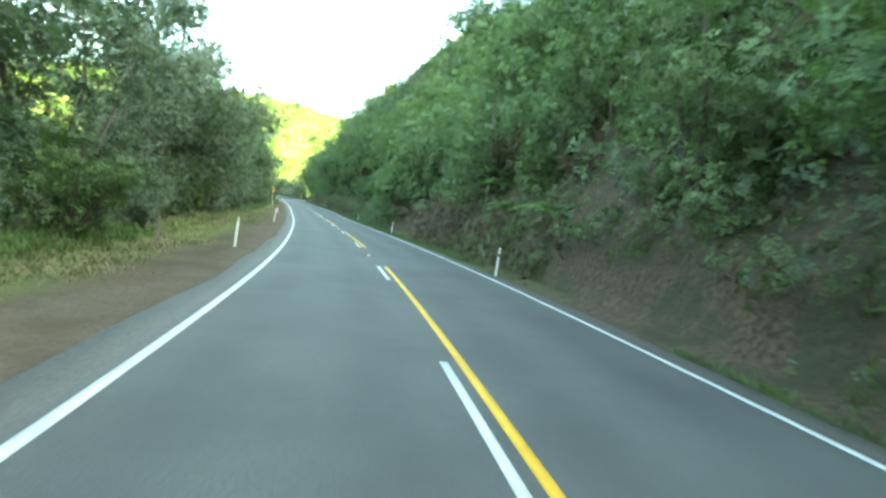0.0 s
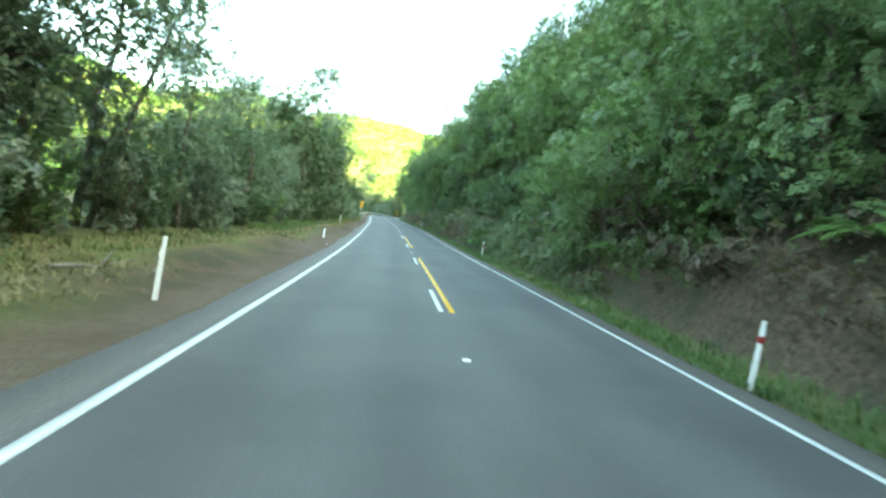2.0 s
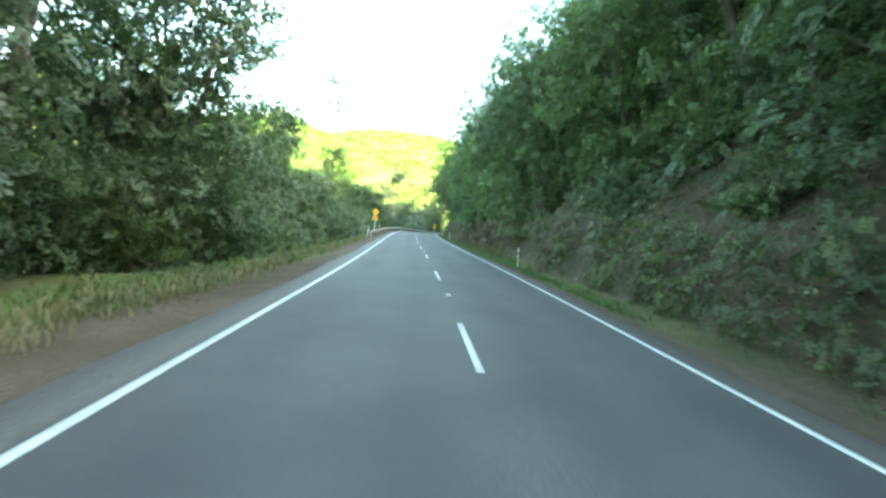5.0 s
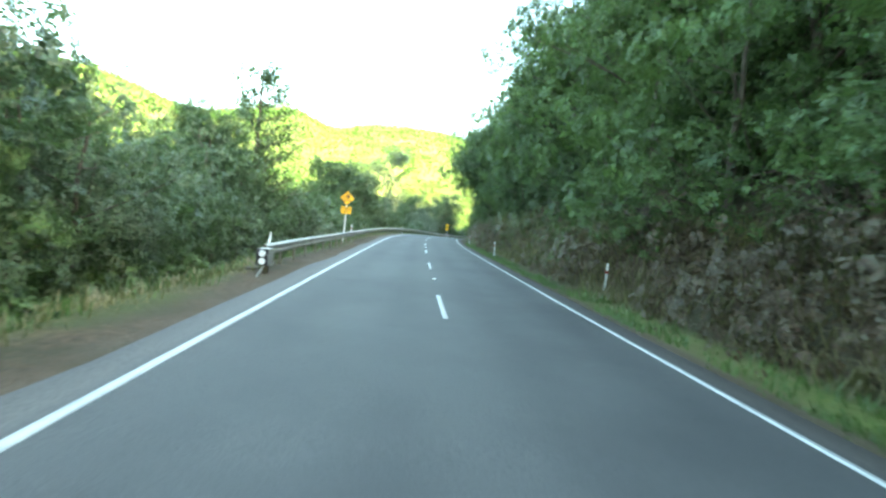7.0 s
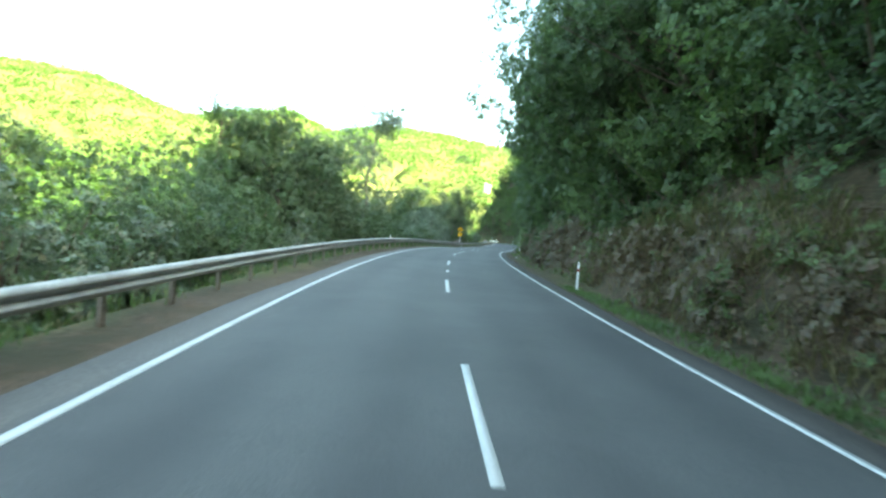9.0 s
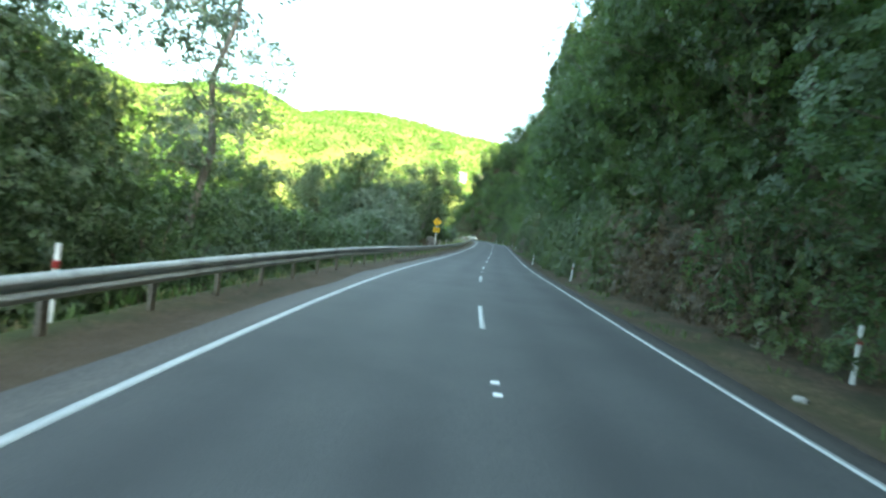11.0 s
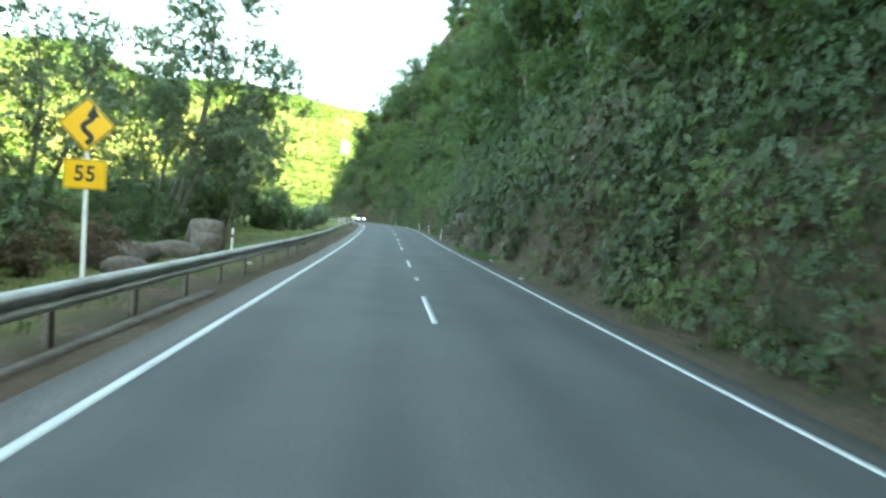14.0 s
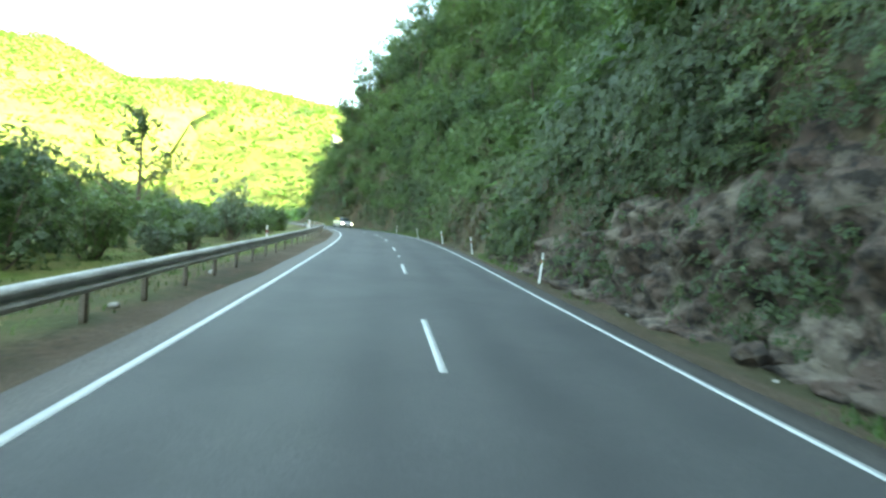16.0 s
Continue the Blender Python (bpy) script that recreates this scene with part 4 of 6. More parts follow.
for o0, gap in ((-10.8, 3.6), (-14.0, 4.2), (-18.0, 5.0), (-25.0, 6.0)):
    for s in np.arange(104, 152, gap):
        plant((WALL + TREES[:2] + SHRUBS + GREY)[int(rng.integers(9))], s + rng.normal(), o0 + rng.normal() * 0.7, (0.85 + 0.35 * rng.random()) * (1.0 if s < 128 else 0.78), rng=rng, sink=0.2)
    for s in np.arange(150, 262, gap + 0.4) if o0 > -15 else ():
        plant(([SHRUBS[0]] * 5 if 202 < s < 240 else SHRUBS[:1] + GREY + GREY)[int(rng.integers(5))], s + rng.normal(), o0 + 0.9 + rng.normal() * 0.8, 0.95 + 0.45 * rng.random() + 0.012 * (-o0), rng=rng, sink=0.2)
for s in np.arange(112, 152, 3.0):
    plant(SHRUBS[int(rng.integers(3))], s + rng.normal() * 0.6, -9.0 - rng.random(), 0.7 + 0.35 * rng.random(), rng=rng, sink=0.2)
for s in np.arange(141, 182, 3.4):
    plant(WALL[int(rng.integers(2))], s + rng.normal(), -14.5 - 8 * rng.random(), 0.78 + 0.25 * rng.random(), rng=rng, sink=0.3)
for s, o, sc in ((46, -11.0, 1.0), (50.5, -11.2, 1.0), (41.5, -11.4, 1.0), (151, -13.5, 0.85), (154, -17.0, 0.95), (161, -13.5, 0.95), (165, -16.0, 1.05), (169, -14.0, 0.95), (159, -19.0, 1.0), (172, -17.0, 1.0)):
    plant(WALL[int(rng.integers(2))], s, o, sc, rng=rng, sink=0.2)
for s, o, sc in ((134, -12.5, 1.15), (138, -13.2, 1.2), (142, -12.4, 1.08), (147.5, -13.0, 1.02), (152.5, -14.5, 0.9), (158, -12.6, 0.92), (162.5, -13.4, 0.95), (176, -18.0, 0.95), (180, -20.0, 1.0), (184, -19.0, 0.85), (172, -21.0, 0.95), (190, -21.0, 0.8), (196, -19.5, 0.75)):
    plant(WALL[int(rng.integers(2))], s, o, sc, rng=rng, sink=0.2)
for s in np.arange(222, 267, 1.7):
    if not clear_of_posts(s, 5.8):
        continue
    plant(SHRUBS[(0, 0, 0, 2)[int(rng.integers(4))]], s + rng.normal() * 0.5, 5.9 + rng.random() * 0.8, 0.36 + 0.28 * rng.random(), rng=rng, sink=0.1)
for s in np.arange(278, 312, 1.9):
    plant(BUSHES[int(rng.integers(2))], s + rng.normal() * 0.5, 8.0 + rng.random() * 1.3, 0.40 + 0.22 * rng.random(), rng=rng, sink=0.4)
for s, o, sc in ((186, -20.0, 0.9),):
    plant(PINES[0], s, o, sc, rng=rng)
for s, o, sc, p in ((211, -12.5, 1.0, WALL[0]), (205, -11.0, 0.8, WALL[0]), (208.5, -14.5, 1.05, WALL[0]), (213, -15.5, 1.0, WALL[0]), (206, -17.0, 1.15, WALL[1]), (216, -13.5, 0.8, WALL[0]), (212.5, -13.2, 1.0, WALL[0]), (214.5, -16.5, 1.1, WALL[0]), (209.5, -16.8, 1.15, WALL[0]), (218.5, -18.5, 1.0, WALL[0]), (211, -19.5, 1.2, WALL[0]), (201, -16.5, 1.15, WALL[0]), (219, -16.5, 0.85, WALL[1]), (210, -11.0, 0.62, WALL[0]), (207, -12.0, 1.05, WALL[1]), (203, -14.0, 1.1, WALL[0]), 
                    (201, -13.0, 0.9, TREES[3]), (210, -18.0, 1.1, TREES[1]),
                    (255, -15.0, 1.0, WALL[0]), (259, -15.5, 1.12, WALL[1]), (262, -18.0, 1.1, WALL[1]),
                    (285, -13.5, 1.25, SHRUBS[0]), (288, -14.5, 1.3, SHRUBS[2]), (291, -15.0, 1.2, SHRUBS[0]), (294, -14.5, 0.58, WALL[1]), (299, -16.0, 0.62, WALL[1]), (303, -18.0, 0.55, WALL[0])):
    plant(p, s, o, sc, rng=rng)
SPREADING = T(make_tree("spreading_tree", 95, 10.8, 5.4, 0.20, 0.46, 18, 3000, 0.46, M_LEAF_OLIVE, M_BARK, stems=3, droop=0.3, blob_r=0.25), "spreading tree with flat open crown and bare trunks", "tree")
for s, o, sc in ((269.0, -23.7, 1.0), (264.5, -21.5, 0.85), (274.0, -25.0, 0.9)):
    plant(SPREADING, s, o, sc, rng=rng, sink=0.2)
SILVER = T(make_tree("silver_tree", 43, 8.2, 3.0, 0.13, 0.05, 18, 2600, 0.42, M_LEAF_GREY, M_PALE_BARK, stems=3, droop=-0.4, blob_r=0.34), "silvery grey-green tree with dense soft crown", "tree")
for s, o, sc in ((240, -10.0, 0.55), (245.0, -9.8, 0.85), (248.5, -10.4, 1.0), (252, -10.8, 1.1), (256, -11.8, 1.0), (253.5, -13.2, 1.2), (254, -14.0, 1.1), (258, -12.5, 1.05)):
    plant(SILVER, s, o, sc, rng=rng, sink=0.2)
for s in np.arange(232, 262, 2.6):
    plant(GREY[int(rng.integers(2))] if s > 243 else SHRUBS[0], s + rng.normal() * 0.6, -8.6 - rng.random() * 1.6 - (1.2 if s < 243 else 0), (0.55 if s < 243 else 0.9) + 0.35 * rng.random(), rng=rng)
for s in np.arange(270, 420, 3.2):
    plant((BUSHES + BUSHES + GREY[:1])[int(rng.integers(5))], s, -21 - rng.random() * 8, 0.8 + 0.5 * rng.random(), rng=rng)
for s in np.arange(300, 420, 3.6):
    plant((SHRUBS + GREY)[int(rng.integers(5))], s, -8.5 - rng.random() * 6, 0.5 + 0.45 * rng.random(), rng=rng)
for s in np.arange(305, 352, 2.1):
    plant((SHRUBS[0], SHRUBS[2], SHRUBS[0], GREY[1])[int(rng.integers(4))], s + rng.normal() * 0.5, -8.6 - 5.5 * rng.random(), 0.50 + 0.25 * rng.random(), rng=rng, sink=0.1)
for s in np.arange(112, 156, 3.0):
    plant(SHRUBS[1 + int(rng.integers(2))], s + rng.normal() * 0.5, 7.3 + 1.9 * rng.random(), 0.62 + 0.35 * rng.random(), rng=rng, sink=0.1)
plant(AIRY[0], 221.8, -13.3, 1.45, turn=0)
for s, o, sc in ((262, -14.5, 1.0), (266, -15.5, 1.0), (269.5, -17.0, 1.0), (272, -19.0, 0.95)):
    plant(WALL[1], s, o, sc, rng=rng, sink=0.2)
# patch of dead growth on the early bank
for s, o in ((53.5, 7.6), (55.5, 7.0), (57.0, 7.9), (58.5, 7.2), (60.0, 8.2), (56.5, 8.8)):
    plant(BROWN, s, o, 0.8 + 0.25 * rng.random(), rng=rng, lean=12)
# larger shrubs that stand out of the bank
for s in np.arange(150, 300, 3.4):
    if 267 < s < 282:
        continue
    plant((SHRUBS[0], BUSHES[1], BUSHES[0])[int(rng.integers(3))], s + rng.normal() * 1.0, 7.0 + 1.6 * rng.random(), 0.85 + 0.4 * rng.random(), rng=rng, sink=0.1)
# bushes over the upper slope
for o0, gap in ((9.5, 4.2), (13.0, 4.4), (17.0, 4.8), (21.5, 5.4), (27.0, 6.0)):
    for s in np.arange(258, 392, gap):
        plant(BUSHES[int(rng.integers(2))], s + rng.normal() * 1.2, o0 + rng.normal() * 1.2 + (1.0 if 276 < s < 306 and o0 < 10 else 0), (0.7 + 0.55 * rng.random()) * (1.4 if s > 318 and o0 > 12 else 1.0), rng=rng, sink=0.4)
for o0, gap in ((9.8, 3.6), (13.5, 4.6)):
    for s in np.arange(146, 226, gap):
        plant(BUSHES[int(rng.integers(2))], s + rng.normal(), o0 + rng.normal() * 0.9, 0.7 + 0.5 * rng.random(), rng=rng, sink=0.4)
# dark scrub round the boulders and on the field
for s, o, sc, p in ((264.5, -9.2, 0.55, BROWN), (266.5, -8.6, 0.50, BROWN), (268.0, -10.0, 0.75, BROWN), (262.5, -9.8, 0.7, SHRUBS[0]), (269.6, -9.6, 0.55, SHRUBS[0]), (265.5, -11.0, 0.95, SHRUBS[0]), (272.5, -10.6, 0.8, SHRUBS[0]),
                    (276.5, -11.0, 0.7, SHRUBS[0]), (280.0, -13.0, 0.9, SHRUBS[0]), (283.5, -14.5, 1.1, SHRUBS[0]), (287.0, -13.0, 1.0, SHRUBS[2]), (290.0, -14.0, 1.1, SHRUBS[0]), (293.0, -15.5, 1.0, SHRUBS[0]),
                    (296, -15.5, 0.72, TREES[3]), (299.5, -17.5, 0.8, TREES[3]), (291.5, -17.0, 0.70, TREES[3]), (287, -18.0, 0.65, TREES[3]), (298.0, -10.4, 1.05, SHRUBS[0]), (300.5, -11.8, 1.25, SHRUBS[0]), (303.5, -12.6, 1.2, SHRUBS[0]), (302.0, -10.0, 0.8, SHRUBS[2]), (306.5, -11.5, 0.55, SHRUBS[0]), (299.5, -13.5, 0.45, WALL[0])):
    plant(p, s, o, sc, rng=rng, sink=0.1)
for s, o, sc, p, turn in ((278.3, -11.6, 1.0, 2, 0), (280.2, -13.0, 0.95, 2, -25), (285.0, -16.5, 0.85, 1, 10), (273.5, -15.0, 0.85, 2, -20), (288.0, -12.0, 0.85, 2, 90)):
    plant(AIRY[p], s, o, sc, turn=turn)
for s, o, sc, p in ((214, -12.5, 0.60, WALL[0]), (218, -14.0, 0.70, WALL[0]), (221, -12.0, 1.05, SHRUBS[0]), (225, -15.0, 0.70, WALL[0]), (228, -12.5, 0.95, SHRUBS[0]), (229, -13.8, 0.68, WALL[0]), (232.5, -15.5, 0.74, WALL[0]), (235.5, -17.5, 0.76, WALL[0]), (239, -19.5, 0.66, WALL[0]), (223, -17.5, 0.6, WALL[0]), (216, -17.0, 0.6, WALL[1])):
    plant(p, s, o, sc, rng=rng, sink=0.2)
for s, o, sc in ((303, 38, 1.0), (297, 43, 1.1), (292, 36, 0.9)):
    plant(PINES[0], s, o, sc, rng=rng, sink=0.4)
for s, o, sc in ((341, 27, 0.95), (346, 31, 1.05), (350, 26, 0.90), (353, 33, 1.10), (357, 28, 1.0), (361, 33, 1.1), (365, 29, 0.95), (369, 34, 1.05), (372, 30, 0.85), (348, 37, 1.1), (358, 40, 1.15), (366, 41, 1.1), (335, 34, 1.0), (330, 30, 0.95)):
    plant(PINES[2], s, o, sc, rng=rng, sink=0.5)
for o0, gap in ((6.3, 2.4), (6.9, 2.2), (7.6, 2.6), (8.5, 3.0), (9.6, 3.2), (11.5, 3.6), (14.0, 4.0)):
    for s in np.arange(318, 384, gap):
        plant(CLIFF[int(rng.integers(2))], s + rng.normal() * 0.7, o0 + rng.normal() * 0.4, 0.5 + 0.4 * rng.random(), rng=rng, sink=0.4, lean=14)
for o0 in (33.0, 39.0):
    for s in np.arange(286, 384, 5.5):
        plant(BUSHES[int(rng.integers(2))], s + rng.normal(), o0 + rng.normal() * 1.5, 0.8 + 0.6 * rng.random(), rng=rng, sink=0.4)
plant(PINES[1], 167.2, -12.2, 1.0, rng=rng, sink=0.2)
plant(PINES[3], 316.0, -14.5, 1.35, rng=rng)
for s, o, sc in ((228, 9.5, 1.3), (241, 9.0, 1.35), (253, 10.0, 1.4), (262, 9.5, 1.3), (271, 11.0, 1.35), (281, 12.0, 1.3), (296, 14.0, 1.2)):
    plant(PINES[0], s, o, sc, rng=rng, sink=0.4)
for s, o, sc in ((33, 7.0, 0.9), (40, 7.6, 1.0), (57, 7.2, 0.9), (62, 8.4, 0.9), (96, 7.2, 0.8)):
    plant(TREE_FERN, s, o, sc, rng=rng, sink=0.5)
for s, o, sc in ((125, 8.8, 0.70), (129, 8.5, 0.75), (133, 9.0, 0.80), (137, 8.6, 0.75), (141, 9.2, 0.75)):
    plant(TREES[1], s, o, sc, rng=rng, sink=0.4)
for s, o, sc in ((126, 6.1, 1.3), (127.6, 6.3, 1.6), (129.2, 6.2, 1.5), (131.0, 6.5, 1.6), (279.5, 6.4, 1.2), (282.0, 6.6, 1.4), (284.5, 6.5, 1.2), (286.5, 7.0, 1.3)):
    plant(FERN, s, o, sc, rng=rng, sink=-0.3)
for s, o, sc in ((75.0, 5.35, 1.0), (76.6, 5.5, 1.2), (78.2, 5.4, 1.05), (97, 5.5, 0.9)):
    plant(STRAPS, s, o, sc, rng=rng, sink=-0.35)
for s in np.concatenate([np.arange(24, 60, 4.0), np.arange(299, 352, 1.0)]):
    plant(FERN, s, 5.55 + rng.random() * 2.4, 1.1 + 0.6 * rng.random(), rng=rng, sink=-0.65)


# ---------------------------------------------------------------- undergrowth that nobody could count
def bank_undergrowth():
    """Leaves over the whole face of the bank, in overlapping clumps."""
    rng = np.random.default_rng(8)
    n, k = 31000, 8
    late = rng.random(n) < 0.30
    s = np.where(late, 222 + 134 * rng.random(n), -18 + 400 * rng.random(n))
    u = rng.random(n)
    o = np.where(u < 0.30, bank_foot(s) - 0.05 + 0.9 * rng.random(n) ** 1.3, np.where((u < 0.74) | late, 6.2 + (5.0 - 2.0 * late) * rng.random(n), 8 + 20 * rng.random(n)))
    cliff = rng.random(n) < 0.16                 # the steep cut and what hangs over it
    s, o = np.where(cliff, 264 + 92 * rng.random(n), s), np.where(cliff, 5.8 + 7.5 * rng.random(n) ** 1.2, o)
    bare = waves(s / 5.0, o / 2.0, 41.0)
    keep = ~((s > 286) & (s < 308) & (section(s, o) < rock_top(s) + 0.3 * bare) & (waves(s / 1.3, o / 0.5, 48.0) < 0.25)) & ~((s > 266) & (s < 283) & (section(s, o) < 3.6 + bare) & (bare < 0.4)) & ((o > bank_foot(s) + 0.35) | (bare > -0.3)) & ((o > bank_foot(s) + 0.42) | (bare > 0.1) | (s > 190) | ((s > 66) & (s < 112))) & (waves(s / 3.3, o / 2.6, 47.0) > -0.52) & clear_of_posts(s, o)
    s, o = s[keep], o[keep]
    x, y, z = land(s, o)
    size = 0.55 + 0.5 * rng.random(len(s))
    c = np.stack([x, y, z + 0.35 * size], -1)
    th = np.interp(s, ST, _th)
    c[:, :2] -= np.stack([np.cos(th), np.sin(th)], -1) * (0.3 * size)[:, None]
    p = np.repeat(c, k, 0) + rng.normal(size=(len(c) * k, 3)) * (0.36, 0.36, 0.30) * np.repeat(size, k)[:, None] * 1.3
    th = np.repeat(th, k)
    nrm = (p - np.repeat(c, k, 0)) * 2.2 + np.stack([-np.cos(th), -np.sin(th), np.full(len(th), 0.9)], -1) * 0.6 + rng.normal(size=(len(p), 3)) * 0.35
    ln = 0.26 + 0.26 * rng.random(len(p)) ** 1.5
    v, f = leaf_quads(rng, p, nrm, ln, ln * (0.5 + 0.3 * rng.random(len(p))), 0.5)
    # besides: brighter leaves early, as under glare, darker ones later, as in shade
    low = 1.5 * step(o - bank_foot(s), 1.9, 0.7) * (0.5 - 0.4 * step(s, 62, 74) + 0.9 * step(s, 100, 125)) * (1 - 0.6 * step(s, 215, 235)) + 0.35 * step(s, 75, 40) - 0.25 * step(s, 140, 160) - 0.3 * step(s, 205, 225) * (1 - step(s, 300, 315))      # withered growth along the foot
    kind = np.repeat(waves(s / 7.0, o / 5.0, 43.0) + 0.28 * rng.normal(size=len(s)) + low, k)
    quads = v.reshape(-1, 4, 3)
    for name, mat, pick, label in (("bank_undergrowth", M_BANK, kind < -0.05, "dense dark green undergrowth covering the steep roadside bank"),
                                   ("bank_creeper", M_BANK_MID, (kind >= -0.05) & (kind < 1.1), "bright green creepers covering the steep roadside bank"),
                                   ("bank_scrub", M_LEAF_BROWN, kind >= 1.1, "withered brown scrub on the steep roadside bank")):
        m = pick.sum()
        tagged(part(name, np_mesh(name, quads[pick].reshape(-1, 3), np.arange(4 * m).reshape(m, 4)), mat), label, "undergrowth", kind="stuff")


def cliff_plants():
    """Plants rooted all the way up the steep cut, and trailing from it."""
    rng = np.random.default_rng(38)
    n, k = 9500, 9
    s = np.where(rng.random(n) < 0.42, 262 + 50 * rng.random(n), 308 + 76 * rng.random(n))
    up = 0.3 + (6.5 + 9.5 * step(s, 316, 345)) * rng.random(n)
    probe = np.linspace(5.0, 12.0, 180)
    o = np.array([np.interp(h, np.maximum.accumulate(section(np.full_like(probe, q), probe)), probe) for q, h in zip(s, up)])
    patch = waves(s / 2.2, up / 1.6, 49.0)
    keep = (up > rock_top(s) + 0.2 * patch) | (patch > 0.55)
    keep &= ~((s > 266) & (s < 281) & (up < 2.9 + 0.9 * patch) & (patch < 0.22))
    keep &= (patch > -0.35) & clear_of_posts(s, o) & ((up > 1.2) | (patch > 0.1))
    s, o, up = s[keep], o[keep] - 0.12, up[keep]
    x, y, z, th = on_line(s)
    c = np.stack([x + np.cos(th) * o, y + np.sin(th) * o, z + up], -1)
    p = np.repeat(c, k, 0) + rng.normal(size=(len(c) * k, 3)) * 0.28
    th = np.repeat(th, k)
    nrm = np.stack([-np.cos(th), -np.sin(th), np.full(len(th), 0.5)], -1) + rng.normal(size=p.shape) * 0.5
    ln = 0.28 + 0.3 * rng.random(len(p))
    v, f = leaf_quads(rng, p, nrm, ln, ln * (0.4 + 0.3 * rng.random(len(p))), 0.9)
    quads = v.reshape(-1, 4, 3)
    kind = np.repeat(waves(s / 3.0, up / 2.0, 50.0) + 0.4 * rng.normal(size=len(s)), k)
    for name, mat, pick, label in (("cliff_plants", M_BANK, kind < 1.0, "dark green plants hanging on the steep road cut"), ("cliff_scrub", M_LEAF_BROWN, kind >= 1.0, "withered scrub hanging on the steep road cut")):
        m = int(pick.sum())
        tagged(part(name, np_mesh(name, quads[pick].reshape(-1, 3), np.arange(4 * m).reshape(m, 4)), mat), label, "undergrowth", kind="stuff")


def slope_undergrowth():
    """Coarser growth over the upper slope, out to the skyline."""
    rng = np.random.default_rng(28)
    n, k = 20000, 6
    s, o = -18 + 412 * rng.random(n), 7.2 + 38 * rng.random(n) ** 1.25
    near = rng.random(n) < 0.2
    s, o = np.where(near, 274 + 40 * rng.random(n), s), np.where(near, 7.0 + 9 * rng.random(n), o)
    keep = ~((s > 286) & (s < 308) & (section(s, o) < rock_top(s) + 0.2))
    s, o = s[keep], o[keep]
    x, y, z = land(s, o)
    c = np.stack([x, y, z + 0.25], -1)
    p = np.repeat(c, k, 0) + rng.normal(size=(len(c) * k, 3)) * (0.6, 0.6, 0.35)
    th = np.repeat(np.interp(s, ST, _th), k)
    nrm = np.stack([-np.cos(th), -np.sin(th), np.full(len(th), 1.0)], -1) + rng.normal(size=p.shape) * 0.45
    ln = 0.6 + 0.5 * rng.random(len(p))
    v, f = leaf_tris(rng, p, nrm, ln, ln * 0.9, 0.3)
    tri = v.reshape(-1, 3, 3)
    kind = np.repeat(waves(s / 9.0, o / 7.0, 44.0) + 0.4 * rng.normal(size=len(s)), k)
    for name, mat, pick, label in (("slope_undergrowth", M_LEAF, kind < 0.25, "dark green undergrowth over the upper hillside"), ("slope_creeper", M_LEAF_MID, kind >= 0.25, "mid green creepers over the upper hillside")):
        m = int(pick.sum())
        tagged(part(name, np_mesh(name, tri[pick].reshape(-1, 3), np.arange(3 * m).reshape(m, 3)), mat), label, "undergrowth", kind="stuff")


def left_thicket():
    """Tangled understorey below the trees on the left, and the bushy slope under the road."""
    rng = np.random.default_rng(18)
    n, k = 5600, 8
    s1 = -20 + 172 * rng.random(n)
    o1 = -9.6 - 6.0 * rng.random(n) ** 1.4 + 0.5 * step(s1, 104, 120)
    up1 = 3.4 * rng.random(n) ** 1.2
    n2 = 6200
    s2 = 146 + 118 * rng.random(n2)
    o2 = -8.3 - 8.0 * rng.random(n2)
    crest = np.interp(s2, [146, 165, 198, 214, 224, 236, 246, 264], [3.8, 4.3, 3.8, 3.4, 2.2, 1.0, 1.2, 1.5]) * (0.75 + 0.3 * waves(s2 / 3.0, o2 / 3.0, 52.0)) + 0.06 * (-8.3 - o2)
    up2 = (crest + 3.2 * step(-o2, 6.5, 12)) * rng.random(n2) ** 0.6
    s, o, up = np.concatenate([s1, s2]), np.concatenate([o1, o2]), np.concatenate([up1, up2])
    keep = waves(s / 3.0, o / 2.0, 51.0) > -0.5
    s, o, up = s[keep], o[keep], np.maximum(up[keep], 0.1)
    x, y, z = land(s, o)
    size = 0.5 + 0.55 * rng.random(len(s))
    c = np.stack([x, y, z + up], -1)
    p = np.repeat(c, k, 0) + rng.normal(size=(len(c) * k, 3)) * 0.42 * np.repeat(size, k)[:, None]
    nrm = (p - np.repeat(c, k, 0)) * 2.0 + (0.4, 0, 0.5) + rng.normal(size=p.shape) * 0.4
    ln = 0.28 + 0.26 * rng.random(len(p))
    v, f = leaf_quads(rng, p, nrm, ln, ln * (0.5 + 0.3 * rng.random(len(p))), 0.4)
    tagged(part("thicket", np_mesh("thicket", v, f), M_LEAF), "dark tangled thicket below the roadside trees", "undergrowth", kind="stuff")


